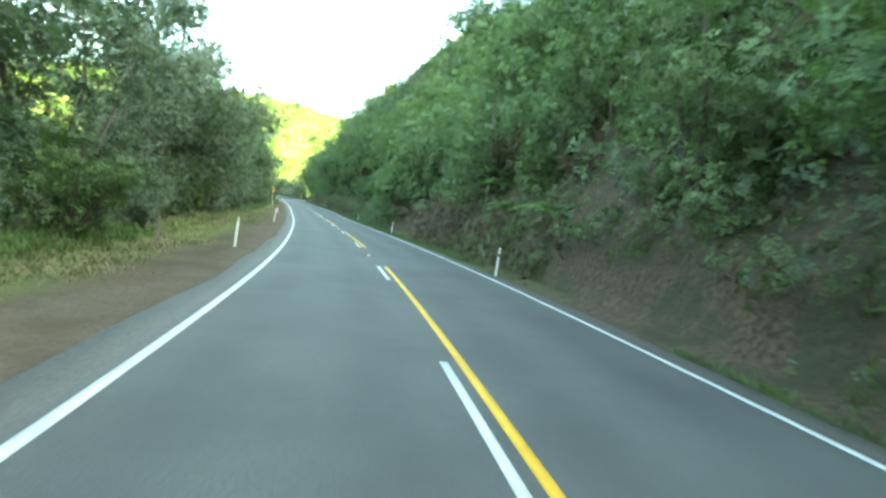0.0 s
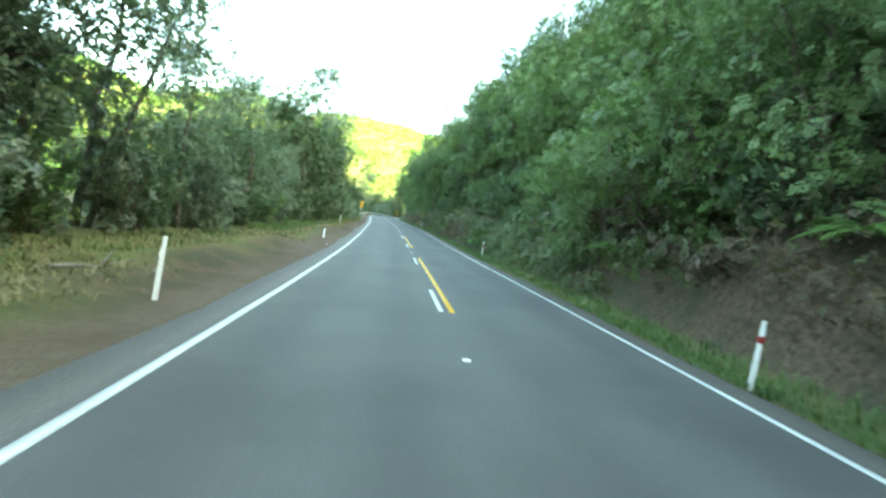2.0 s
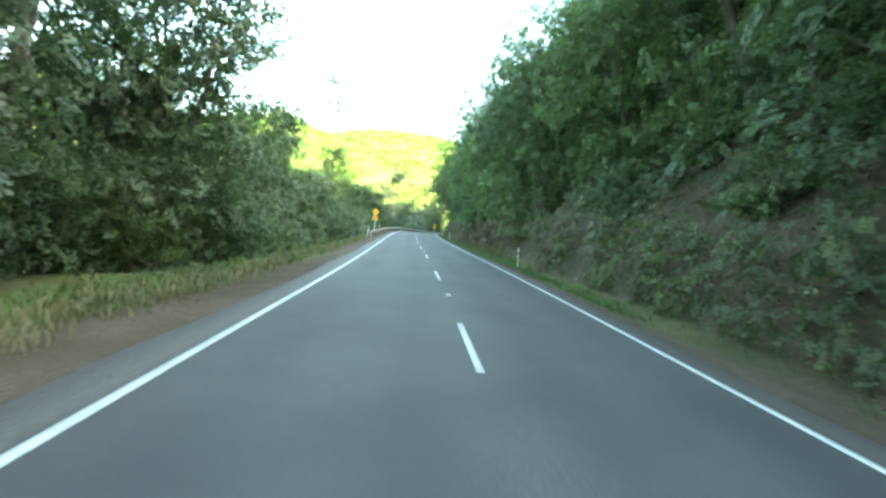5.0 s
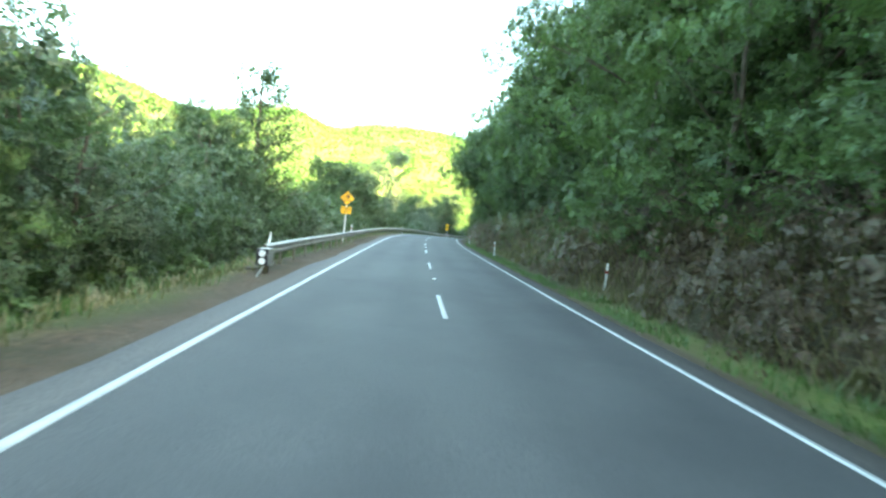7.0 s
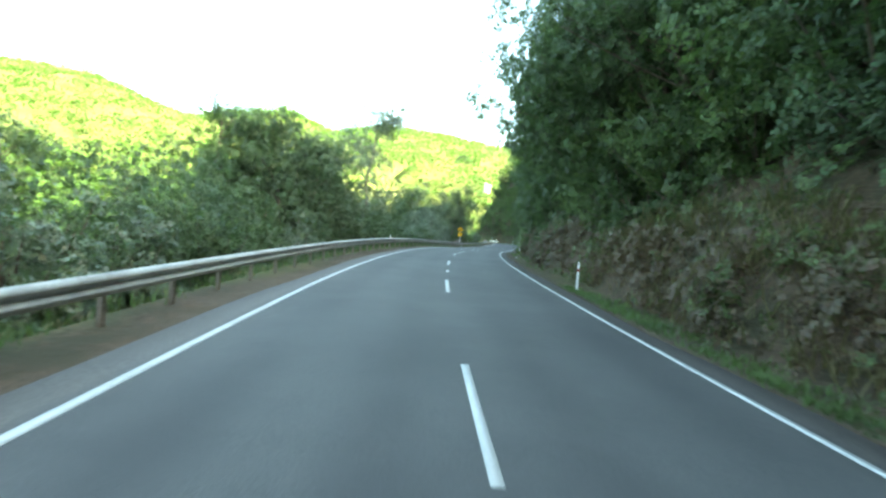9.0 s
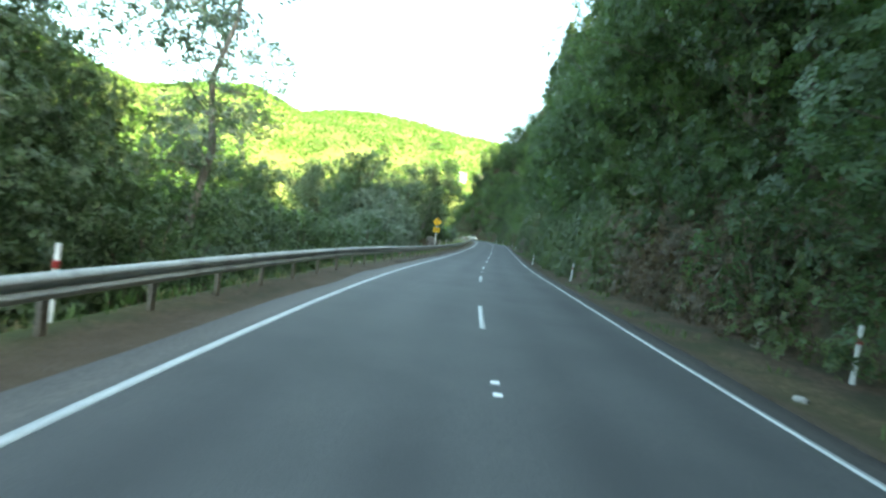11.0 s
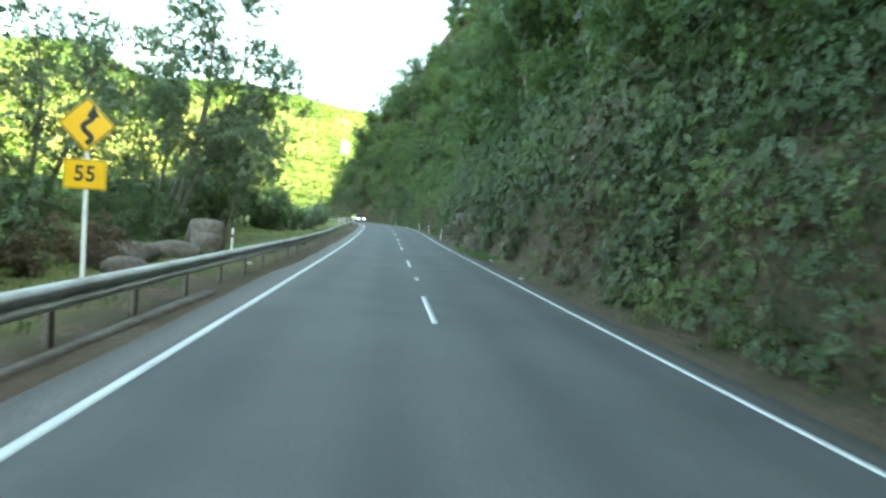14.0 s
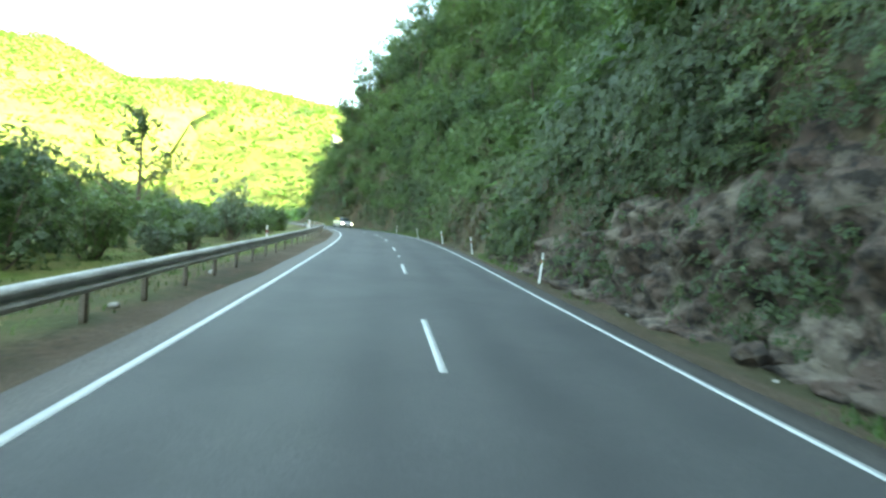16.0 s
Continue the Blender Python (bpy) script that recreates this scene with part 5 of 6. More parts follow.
def blades(name, s, o, height, lean, mat, label, category, width=0.025, up=0.0, per=9, spread=0.16):
    """Tufts of grass: bent blades, each two quads tapering to a tip."""
    rng = np.random.default_rng(len(s))
    x, y, z = land(s, o)
    c = np.repeat(np.stack([x, y, z + up], -1), per, 0) + rng.normal(size=(len(s) * per, 3)) * (spread, spread, 0.0)
    n = len(c)
    h = np.repeat(height, per) * (0.55 + 0.6 * rng.random(n))
    a = rng.random(n) * 6.283
    d = np.stack([np.cos(a), np.sin(a), np.zeros(n)], -1)
    w = np.stack([-np.sin(a), np.cos(a), np.zeros(n)], -1) * width * 0.5
    mid = c + d * (lean * 0.35 * h)[:, None] + np.array([0, 0, 1.0]) * (h * 0.6)[:, None]
    tip = c + d * (lean * h)[:, None] + np.array([0, 0, 1.0]) * (h * (1.0 - 0.35 * abs(lean)))[:, None]
    v = np.stack([c - w, c + w, mid + w * 0.8, mid - w * 0.8, tip + w * 0.15, tip - w * 0.15], 1).reshape(-1, 3)
    b = 6 * np.arange(n)[:, None]
    f = np.concatenate([b + (0, 1, 2, 3), b + (3, 2, 4, 5)])
    tagged(part(name, np_mesh(name, v, f), mat), label, category, kind="stuff")


def verge_grass():
    rng = np.random.default_rng(9)
    n = 6500
    s, o = -15 + 330 * rng.random(n), -5.0 - 4.2 * rng.random(n) ** 0.7
    field = rng.random(n) < 0.22
    s, o = np.where(field, 262 + 50 * rng.random(n), s), np.where(field, -6.0 - 13 * rng.random(n), o)
    o = np.where((s > 100) & ~field, -5.15 - 2.6 * rng.random(n), o)
    ok = (o < -5.7 + 0.9 * waves(s / 4.0, o / 2.0, 11.0)) | (s > 100)
    s, o = s[ok], o[ok]
    dry = rng.random(len(s)) < np.where(s < 105, np.where(o > -7.6, 0.72, 0.25), 0.30)
    blades("verge_grass", s[~dry], o[~dry], (0.12 + 0.20 * rng.random((~dry).sum())) * (1 - 0.45 * step(s[~dry], 258, 266)), 0.5, M_GRASS, "rough green grass on the roadside verge", "grass", per=7)
    blades("dry_grass", s[dry], o[dry], (0.08 + 0.16 * rng.random(dry.sum())) * (1 - 0.4 * step(s[dry], 258, 266)), 0.8, M_STRAW, "dry straw-coloured grass on the verge", "grass")
    n = 3000
    s = -15 + 400 * rng.random(n)
    o = 4.15 + 1.0 * rng.random(n)
    ok = (waves(s / 11.0, 0, 12.0) + 0.5 * rng.random(n) > 0.05) & ((s < 184) | (s > 304) | (rng.random(n) < 0.12))
    blades("bank_foot_grass", s[ok], o[ok], 0.12 + 0.2 * rng.random(ok.sum()), 0.5, M_GRASS, "short green grass at the foot of the bank", "grass")
    n = 9000
    s = -15 + 200 * rng.random(n)
    o = 4.05 + 0.75 * rng.random(n) ** 1.2
    ok = waves(s / 6.0, o / 2.0, 19.0) > -0.35
    blades("ditch_grass", s[ok], o[ok], 0.07 + 0.12 * rng.random(ok.sum()), 0.6, M_GRASS, "short dense green grass along the ditch below the bank", "grass", 0.02, per=7)
    n = 1200
    blades("lush_grass", 70 + 24 * rng.random(n), -6.9 - 2.2 * rng.random(n), 0.2 + 0.2 * rng.random(n), 0.5, M_GRASS, "lush green grass along the edge of the trees", "grass", per=7)
    n = 3000
    s = 98 + 49 * rng.random(n)
    o = -5.0 - 2.6 * rng.random(n) ** 0.8
    dry = rng.random(n) < np.where(o > -6.2, 0.9, 0.5)
    blades("berm_grass", s[~dry], o[~dry], 0.22 + 0.25 * rng.random((~dry).sum()), 0.5, M_GRASS, "rough green grass on the roadside berm", "grass", per=7)
    blades("berm_straw", s[dry], o[dry], 0.12 + 0.22 * rng.random(dry.sum()), 0.7, M_STRAW, "dry straw-coloured grass on the roadside berm", "grass", per=6)
    n = 5200
    s, o = 4 + 98 * rng.random(n), -5.5 - 3.7 * rng.random(n)
    ok = waves(s / 3.1, o / 1.3, 15.0) + 0.6 * step(-o, 5.6, 7.5) > 0.05
    blades("verge_straw", s[ok], o[ok], 0.06 + 0.14 * rng.random(ok.sum()), 0.9, M_STRAW, "short dry tan grass over the roadside verge", "grass", 0.03, per=6, spread=0.22)
    n = 900
    m = 500
    blades("cut_hanging_grass", 264 + 24 * rng.random(m), 5.5 + 1.5 * rng.random(m), 0.12 + 0.22 * rng.random(m), 0.9, M_STRAW, "withered grass hanging on the earth cut", "grass", 0.02, per=10)
    blades("cut_foot_grass", 278 + 11 * rng.random(n), 4.0 + 1.0 * rng.random(n), 0.06 + 0.10 * rng.random(n), 0.5, M_GRASS, "short green grass below the road cut", "grass", per=8)
    blades("lush_verge", 6 + 24 * rng.random(n), -8.0 - 1.6 * rng.random(n), 0.2 + 0.2 * rng.random(n), 0.5, M_GRASS, "lush green grass at the edge of the wood", "grass", per=7)
    n = 1500
    s = 128 + 60 * rng.random(n)
    o = 5.2 + 1.6 * rng.random(n)
    blades("hanging_grass", s, o, 0.5 + 0.5 * rng.random(n), 1.1, M_STRAW, "long withered grass hanging on the bank", "grass", 0.03, 0.0, 7)


def far_woods():
    """Tree crowns on the hills across the valley, each a ragged heap of leaf clumps."""
    rng = np.random.default_rng(10)
    n = 26000
    r = 55 * (1450 / 55) ** rng.random(n)
    az = np.radians(-24 + 150 * rng.random(n))
    x, y = -28 - np.sin(az) * r, 215 + np.cos(az) * r
    # keep off the strip beside the road
    near = np.min(np.hypot(x[:, None] - RX[None, ::12], y[:, None] - RY[None, ::12]), 1)
    ok = (near > np.where(y > 392, 13, 38)) & ~((x > -12) & (y < 410))
    bare = waves(x / 70.0, y / 70.0, 17.0) > 0.45
    ok &= ~(bare & (rng.random(n) < 0.15))
    x, y, r, near = x[ok], y[ok], r[ok], near[ok]
    z = far_land(x, y)
    gs, go = np.meshgrid(np.arange(-70, 461, 5.0), np.concatenate([-np.arange(12, 340, 9.0), np.arange(12, 340, 9.0)]), indexing="ij")
    gx, gy, gz = (v.ravel() for v in land(gs, go))
    for i in np.nonzero(near < 240)[0]:          # close to the road the land is blended: take its height
        d2 = (gx - x[i]) ** 2 + (gy - y[i]) ** 2
        z[i] = gz[d2 < max(81.0, d2.min() + 1)].max()
    size = (2.4 + 2.2 * rng.random(len(x))) * (0.8 + r / 750.0)
    k = 12
    d = rng.normal(size=(len(x) * k, 3))
    d /= np.linalg.norm(d, axis=1, keepdims=True)
    d[:, 2] = np.abs(d[:, 2])
    sz = np.repeat(size, k)
    c = np.repeat(np.stack([x, y, z + 0.15 * size], -1), k, 0) + d * sz[:, None] * (1.25, 1.25, 0.75) * (0.7 + 0.4 * rng.random(len(d)))[:, None]
    ln = sz * (0.36 + 0.34 * rng.random(len(d)))
    v, f = leaf_tris(rng, c, d * 0.7 + (0, 0, 0.8) + rng.normal(size=d.shape) * 0.3, ln * 1.15, ln * 0.95)
    tagged(part("far_woods", np_mesh("far_woods", v, f), M_WOODS), "sunlit woods on the hills across the valley", "woods", kind="stuff")


bank_undergrowth()
cliff_plants()
slope_undergrowth()
left_thicket()
verge_grass()
far_woods()

# ---------------------------------------------------------------- roadside furniture
def along(s, o, up=0.0, turn=0.0, tilt=(0, 0)):
    """Pose on the ground beside the road: y ahead along it, x to the right."""
    p = at(s, o, up)
    return pose(p.x, p.y, p.z, tilt[0], tilt[1], heading(s) + turn)


def make_marker(name, band, label):
    thing = new(name)
    bm = bmesh.new()
    box(bm, -0.040, 0.040, -0.018, 0.018, -0.25, 1.0, 0.008)
    for v in bm.verts:                           # shallow curved front and rounded head
        v.co.y += 0.35 * v.co.x * v.co.x * 4
        if v.co.z > 0.95:
            v.co.x *= 0.78
    part("post", bm, M_POST, thing)
    bm = bmesh.new()
    box(bm, -0.042, 0.042, -0.026, -0.012, 0.68, 0.78, 0.003)
    part("reflector_band", bm, band, thing, "red reflective band" if band is M_RED else "white reflector")
    if band is M_RED:
        bm = bmesh.new()
        box(bm, -0.042, 0.042, 0.0, 0.030, 0.68, 0.78, 0.003)
        part("reflector_band", bm, band, thing, "red reflective band")
    return tagged(thing, label, "marker post", "edge marker posts along the road")


RED_POST = make_marker("marker_post", M_RED, "white plastic edge marker post with red band")
first = True
for s, o, t in BANK_POSTS:
    m = along(s, o, 0, 0, (0, t))
    if first:
        RED_POST.matrix_basis, first = m, False
    else:
        copy_thing(RED_POST, m)
for s, o, t in ((207.0, -5.6, 2), (238.6, -6.4, 4), (269.9, -6.2, 1), (308.0, -5.8, 0), (330.0, -5.9, 1), (337.0, -5.9, 0), (343.0, -5.8, 2)):
    copy_thing(RED_POST, along(s, o, 0, 0, (0, t)))
copy_thing(RED_POST, along(165.8, -5.10, 0.12))
copy_thing(RED_POST, along(253.0, -5.2, 0.12, 0, (0, 3)))
WHITE_POST = make_marker("marker_post", M_STUD, "plain white edge marker post on the verge")
first = True
for s, o, tl in ((25.6, -4.55, (0, 3)), (48.4, -4.6, (0, 4)), (93.5, -6.0, (0, 0)), (146.2, -5.02, (0, 5)), (175.0, -8.0, (0, 0))):
    m = along(s, o, 0, 0, tl)
    if first:
        WHITE_POST.matrix_basis, first = m, False
    else:
        copy_thing(WHITE_POST, m)
tagged(copy_thing(WHITE_POST, along(70.2, -4.88, -0.12, 0, (-52, -5))), "knocked white edge marker post leaning far over")
bm = bmesh.new()
box(bm, -0.04, 0.04, -0.04, 0.04, -0.3, 1.0, 0.01)
tagged(part("timber_stake", bm, M_TIMBER, m=along(23.6, -6.4, 0, 10, (2, 3))), "weathered thin timber stake on the grass verge", "stake")


# ---- guard rail
def rail_offset(s):
    return float(np.interp(s, [140, 150, 205, 225, 258, 272, 295, 460], [-4.55, -4.72, -4.85, -4.6, -4.4, -4.3, -4.7, -4.75]))


def place(s, o, z):
    x, y, zz, th = on_line(s)
    return Vector((float(x + math.cos(th) * o), float(y + math.sin(th) * o), float(zz + z)))


def build_guard_rail(s0, s1):
    rail = new("guard_rail")
    outer = [(0.0, 0.70), (0.030, 0.690), (0.080, 0.640), (0.083, 0.605), (0.012, 0.565), (0.012, 0.530), (0.083, 0.490), (0.080, 0.455), (0.030, 0.402), (0.0, 0.392)]
    outer = [(x, z + 0.025) for x, z in outer]
    inner = [(x - 0.008, z - 0.002) for x, z in reversed(outer)]
    ring = outer + inner
    n, lap = len(ring), 4.0
    for k in range(int((s1 - s0) / lap)):
        vs, fs = [], []
        stations = np.linspace(s0 + k * lap - (0.15 if k else 0), s0 + (k + 1) * lap, 5)
        for i, s in enumerate(stations):
            push = 0.006 * (k % 2)
            vs += [place(s, rail_offset(s) + x + push, z) for x, z in ring]
            if i:
                b = (i - 1) * n
                fs += [(b + j, b + (j + 1) % n, b + n + (j + 1) % n, b + n + j) for j in range(n)]
        part("beam", smooth(np_mesh("beam", np.array(vs), np.array(fs))), M_STEEL, rail, "galvanised corrugated steel beam" if k == 0 else "")
    bm = bmesh.new()
    box(bm, -0.035, 0.035, -0.055, 0.055, -0.5, 0.66, 0.006)
    post_mesh = bpy.data.meshes.new("rail_post")
    bm.to_mesh(post_mesh)
    bm.free()
    post_mesh.materials.append(M_TIMBER)
    bm = bmesh.new()
    box(bm, -0.05, 0.06, -0.06, 0.06, 0.44, 0.68, 0.008)
    block_mesh = bpy.data.meshes.new("spacer_block")
    bm.to_mesh(block_mesh)
    bm.free()
    block_mesh.materials.append(M_TIMBER)
    for s in np.arange(s0 + 0.6, s1, 1.905):
        o = rail_offset(s)
        p = place(s, o - 0.155, 0)
        part("rail_post", post_mesh, None, rail, m=pose(p.x, p.y, p.z, 0, 0, heading(s)))
        p = place(s, o - 0.065, 0)
        part("spacer_block", block_mesh, None, rail, m=pose(p.x, p.y, p.z, 0, 0, heading(s)))
    return tagged(rail, "galvanised steel guard rail on timber posts beside the road", "guard rail")


build_guard_rail(144.6, 351.0)


def build_rail_end():
    """Impact head with a black plate and two white discs."""
    thing = new("rail_end_terminal")
    thing.matrix_basis = along(144.15, -4.52, -0.12)
    bm = bmesh.new()
    box(bm, -0.15, 0.15, -0.05, 0.50, 0.36, 0.80, 0.02)
    part("impact_head", bm, M_STEEL, thing, "galvanised impact head")
    bm = bmesh.new()
    box(bm, -0.15, 0.15, -0.075, -0.053, 0.36, 0.79, 0.004)
    part("marker_plate", bm, M_BLACK, thing, "black marker plate")
    for z in (0.475, 0.675):
        bm = bmesh.new()
        bmesh.ops.create_cone(bm, cap_ends=True, segments=20, radius1=0.085, radius2=0.085, depth=0.01, matrix=pose(0, -0.081, z, 90, 0, 0))
        part("disc", bm, M_STUD, thing, "white reflective disc")
    bm = bmesh.new()
    box(bm, -0.06, 0.06, 0.30, 0.42, -0.4, 0.40, 0.01)
    part("post", bm, M_TIMBER, thing, "timber post")
    v, f = tube([(0.02, -0.75, 0.02), (0.0, -0.3, 0.14), (0.0, 0.3, 0.42)], [0.03, 0.03, 0.03], 8)
    part("anchor_strut", joined("anchor_strut", [(v, f)]), M_STEEL, thing)
    return tagged(thing, "steel rail end with black plate and two white discs", "rail end")


build_rail_end()


# ---- signs
def flat(points, y, thick=0.004):
    """A plate in the x-z plane, its front at y, with thickness."""
    bm = bmesh.new()
    f = bm.faces.new([bm.verts.new((x, y, z)) for x, z in points])
    got = bmesh.ops.extrude_face_region(bm, geom=[f])
    bmesh.ops.translate(bm, vec=(0, thick, 0), verts=[v for v in got["geom"] if isinstance(v, bmesh.types.BMVert)])
    return bm


def stroke(points, width, y):
    """A flat painted line of even width in the x-z plane."""
    pts = [Vector((x, 0, z)) for x, z in points]
    a, b = [], []
    for i, p in enumerate(pts):
        d = (pts[min(i + 1, len(pts) - 1)] - pts[max(i - 1, 0)]).normalized()
        n = Vector((-d.z, 0, d.x)) * width / 2
        a.append(p + n)
        b.append(p - n)
    bm = bmesh.new()
    va, vb = [bm.verts.new((p.x, y, p.z)) for p in a], [bm.verts.new((p.x, y, p.z)) for p in b]
    faces = [bm.faces.new((va[i], va[i + 1], vb[i + 1], vb[i])) for i in range(len(pts) - 1)]
    got = bmesh.ops.extrude_face_region(bm, geom=faces)
    bmesh.ops.translate(bm, vec=(0, 0.003, 0), verts=[v for v in got["geom"] if isinstance(v, bmesh.types.BMVert)])
    return bm


def lettering(text, size, y, z, narrow):
    """Letters facing the coming traffic, centred at height z."""
    cu = bpy.data.curves.new("lettering", "FONT")
    cu.body, cu.size, cu.extrude, cu.offset = text, size, 0.0015, size * 0.02
    cu.align_x, cu.align_y, cu.resolution_u = "CENTER", "CENTER", 3
    cu.space_character = 1.12
    ob = bpy.data.objects.new("lettering", cu)
    me = bpy.data.meshes.new_from_object(ob)
    me.transform(pose(0, y, z, 90, 0, 0) @ Matrix.Diagonal((narrow, 1, 1, 1)))
    bpy.data.objects.remove(ob)
    return me


def rounded_square(r, half, corner, turn):
    out = []
    for k in range(4):
        cx, cz = (half - corner) * (1, -1, -1, 1)[k], (half - corner) * (1, 1, -1, -1)[k]
        for i in range(5):
            a = radians(90 * k + 22.5 * i)
            out.append((cx + corner * math.cos(a), cz + corner * math.sin(a)))
    c, s = math.cos(turn), math.sin(turn)
    return [(x * c - z * s, x * s + z * c) for x, z in out]


def build_sign(name, label, s, o, sheet, centre, plate, symbol, words, word_size, lean):
    thing = new(name)
    thing.matrix_basis = along(s, o, -float(section(s, o)), 0, (0, lean))
    v, f = tube([(0, 0, -1.2), (0, 0, centre + 0.3)], [0.045, 0.045], 12)
    part("pole", smooth(joined("pole", [(v, f)])), M_POST, thing, "white painted steel pole")
    shift = lambda pts, z: [(x, zz + z) for x, zz in pts]
    board = part("diamond_board", flat(shift(rounded_square(0, 0.375, 0.05, math.pi / 4), centre), -0.062, 0.012), sheet, thing, "yellow diamond board")
    edge = rounded_square(0, 0.352, 0.035, math.pi / 4)
    part("border", stroke(shift(edge + edge[:1], centre), 0.018, -0.066), M_BLACK, board, "black border")
    dark, cut = symbol(centre)
    for bm in dark:
        part("symbol", bm, M_BLACK, board, "black symbol")
    for bm in cut:
        part("symbol_window", bm, sheet, board)
    z0, z1, w = plate
    sub = part("plate", flat([(-w / 2, z0), (w / 2, z0), (w / 2, z1), (-w / 2, z1)], -0.062, 0.012), sheet, thing, "yellow supplementary plate")
    edge = [(-w / 2 + 0.02, z0 + 0.02), (w / 2 - 0.02, z0 + 0.02), (w / 2 - 0.02, z1 - 0.02), (-w / 2 + 0.02, z1 - 0.02)]
    part("border", stroke(edge + [edge[0], edge[1]], 0.012, -0.066), M_BLACK, sub, "black border")
    for k, text in enumerate(words):
        z = (z0 + z1) / 2 + (len(words) - 1) * 0.115 - k * 0.23
        part("lettering", lettering(text, word_size, -0.066, z, 0.68 if len(text) > 2 else 0.9), M_BLACK, sub, "black lettering")
    for z in (centre, (z0 + z1) / 2):
        bm = bmesh.new()
        box(bm, -0.07, 0.07, -0.05, 0.055, z - 0.025, z + 0.025, 0.004)
        part("bracket", bm, M_STEEL, thing, "steel bracket")
    return tagged(thing, label, "road sign")


def skid_symbol(c):
    turned = lambda pts: [(0.03 + 1.35 * x, 0.06 + 1.30 * (z - 0.08) + c) for x, z in pts]
    tracks = lambda pts: [(1.65 * x, 1.55 * z + 0.02 + c) for x, z in pts]
    body = [(-0.115, 0.085), (0.105, 0.065), (0.125, 0.15), (0.095, 0.185), (0.075, 0.27), (-0.045, 0.282), (-0.085, 0.20), (-0.12, 0.175)]
    left = [(-0.06, 0.05), (-0.13, 0.0), (-0.20, -0.05), (-0.20, -0.10), (-0.10, -0.12), (-0.06, -0.17), (-0.14, -0.20)]
    right = [(0.10, 0.01), (0.02, -0.04), (-0.07, -0.08), (0.02, -0.12), (0.14, -0.14), (0.22, -0.16), (0.20, -0.20)]
    return [flat(turned(body), -0.066, 0.003), stroke(tracks(left), 0.05, -0.066), stroke(tracks(right), 0.05, -0.066)], [flat(turned([(-0.055, 0.195), (0.075, 0.175), (0.065, 0.235), (-0.035, 0.25)]), -0.070, 0.003), flat(turned([(-0.085, 0.125), (-0.045, 0.118), (-0.045, 0.15), (-0.085, 0.157)]), -0.070, 0.003), flat(turned([(0.08, 0.095), (0.12, 0.088), (0.12, 0.12), (0.08, 0.127)]), -0.070, 0.003)]


def winding_symbol(c):
    line = [(0.085 * math.sin(t * 8.2) + 0.03 * t, -0.37 + 0.56 * t) for t in np.linspace(0, 1, 22)]
    head = [(line[-1][0] - 0.12, 0.15), (line[-1][0] + 0.12, 0.15), (line[-1][0] + 0.0, 0.38)]
    return [stroke([(x, z + c) for x, z in line], 0.10, -0.066), flat([(x, z + c) for x, z in head], -0.066, 0.003)], []


build_sign("slippery_road_sign", "orange-yellow diamond sign with skidding car and WHEN WET plate", 168.5, -6.0, M_ORANGE, 2.93, (1.79, 2.32, 0.75), skid_symbol, ("WHEN", "WET"), 0.235, 1.0)
build_sign("winding_road_sign", "yellow diamond sign with winding arrow and 55 plate", 262.3, -6.8, M_SIGN, 3.05, (1.80, 2.38, 0.78), winding_symbol, ("55",), 0.42, 0.0)

# ---- raised white studs on the centre line
bm = bmesh.new()
box(bm, -0.052, 0.052, -0.045, 0.045, -0.005, 0.02, 0.008)
STUD = tagged(part("road_stud", bm, M_STUD), "small raised white stud on the centre line", "road stud", "studs along the centre line")
first = True
for k in range(0, 17):
    for d in (6.15, 6.60) if k in (8, 9, 10, 13, 14) else (6.55,):
        p = place(20 * k + d, 0.03, 0.0)
        m = pose(p.x, p.y, p.z, 0, 0, heading(20 * k + d))
        if first:
            STUD.matrix_basis, first = m, False
        else:
            copy_thing(STUD, m)

# ---- kerb under the rail
v, f, _, _ = slab(np.arange(226, 262.1, 1.5), lambda q: -4.36 + 0.05 * waves(q / 2, 0, 31.0), lambda q: -4.18 + 0.05 * waves(q / 1.7, 0, 32.0), 0.018, -0.08)
M_CONCRETE = rough_surface("weathered_concrete", (0.085, 0.072, 0.056), (0.14, 0.12, 0.098), (0.065, 0.05, 0.04), 14.0, 2.0)
tagged(part("kerb", np_mesh("kerb", v, f), M_CONCRETE), "low weathered concrete edging under the guard rail", "kerb", kind="structure")


# ---------------------------------------------------------------- rocks
def rock_mesh(seed, sx, sy, sz, detail=3, rough=0.22):
    bm = bmesh.new()
    bmesh.ops.create_icosphere(bm, subdivisions=detail, radius=1.0)
    for v in bm.verts:
        d = v.co.normalized()
        p = d * 1.1 + Vector((seed * 3.1, seed * 1.7, seed))
        k = 1 + rough * noise.noise(p) + rough * 0.6 * noise.noise(p * 2.3) + rough * 0.25 * noise.noise(p * 5.0)
        flat_cut = max(abs(d.x), abs(d.y), abs(d.z)) ** -0.28
        v.co = d * k * flat_cut
        v.co = Vector((v.co.x * sx, v.co.y * sy, v.co.z * sz))
    for f in bm.faces:
        f.smooth = rough < 0.5
    return bm


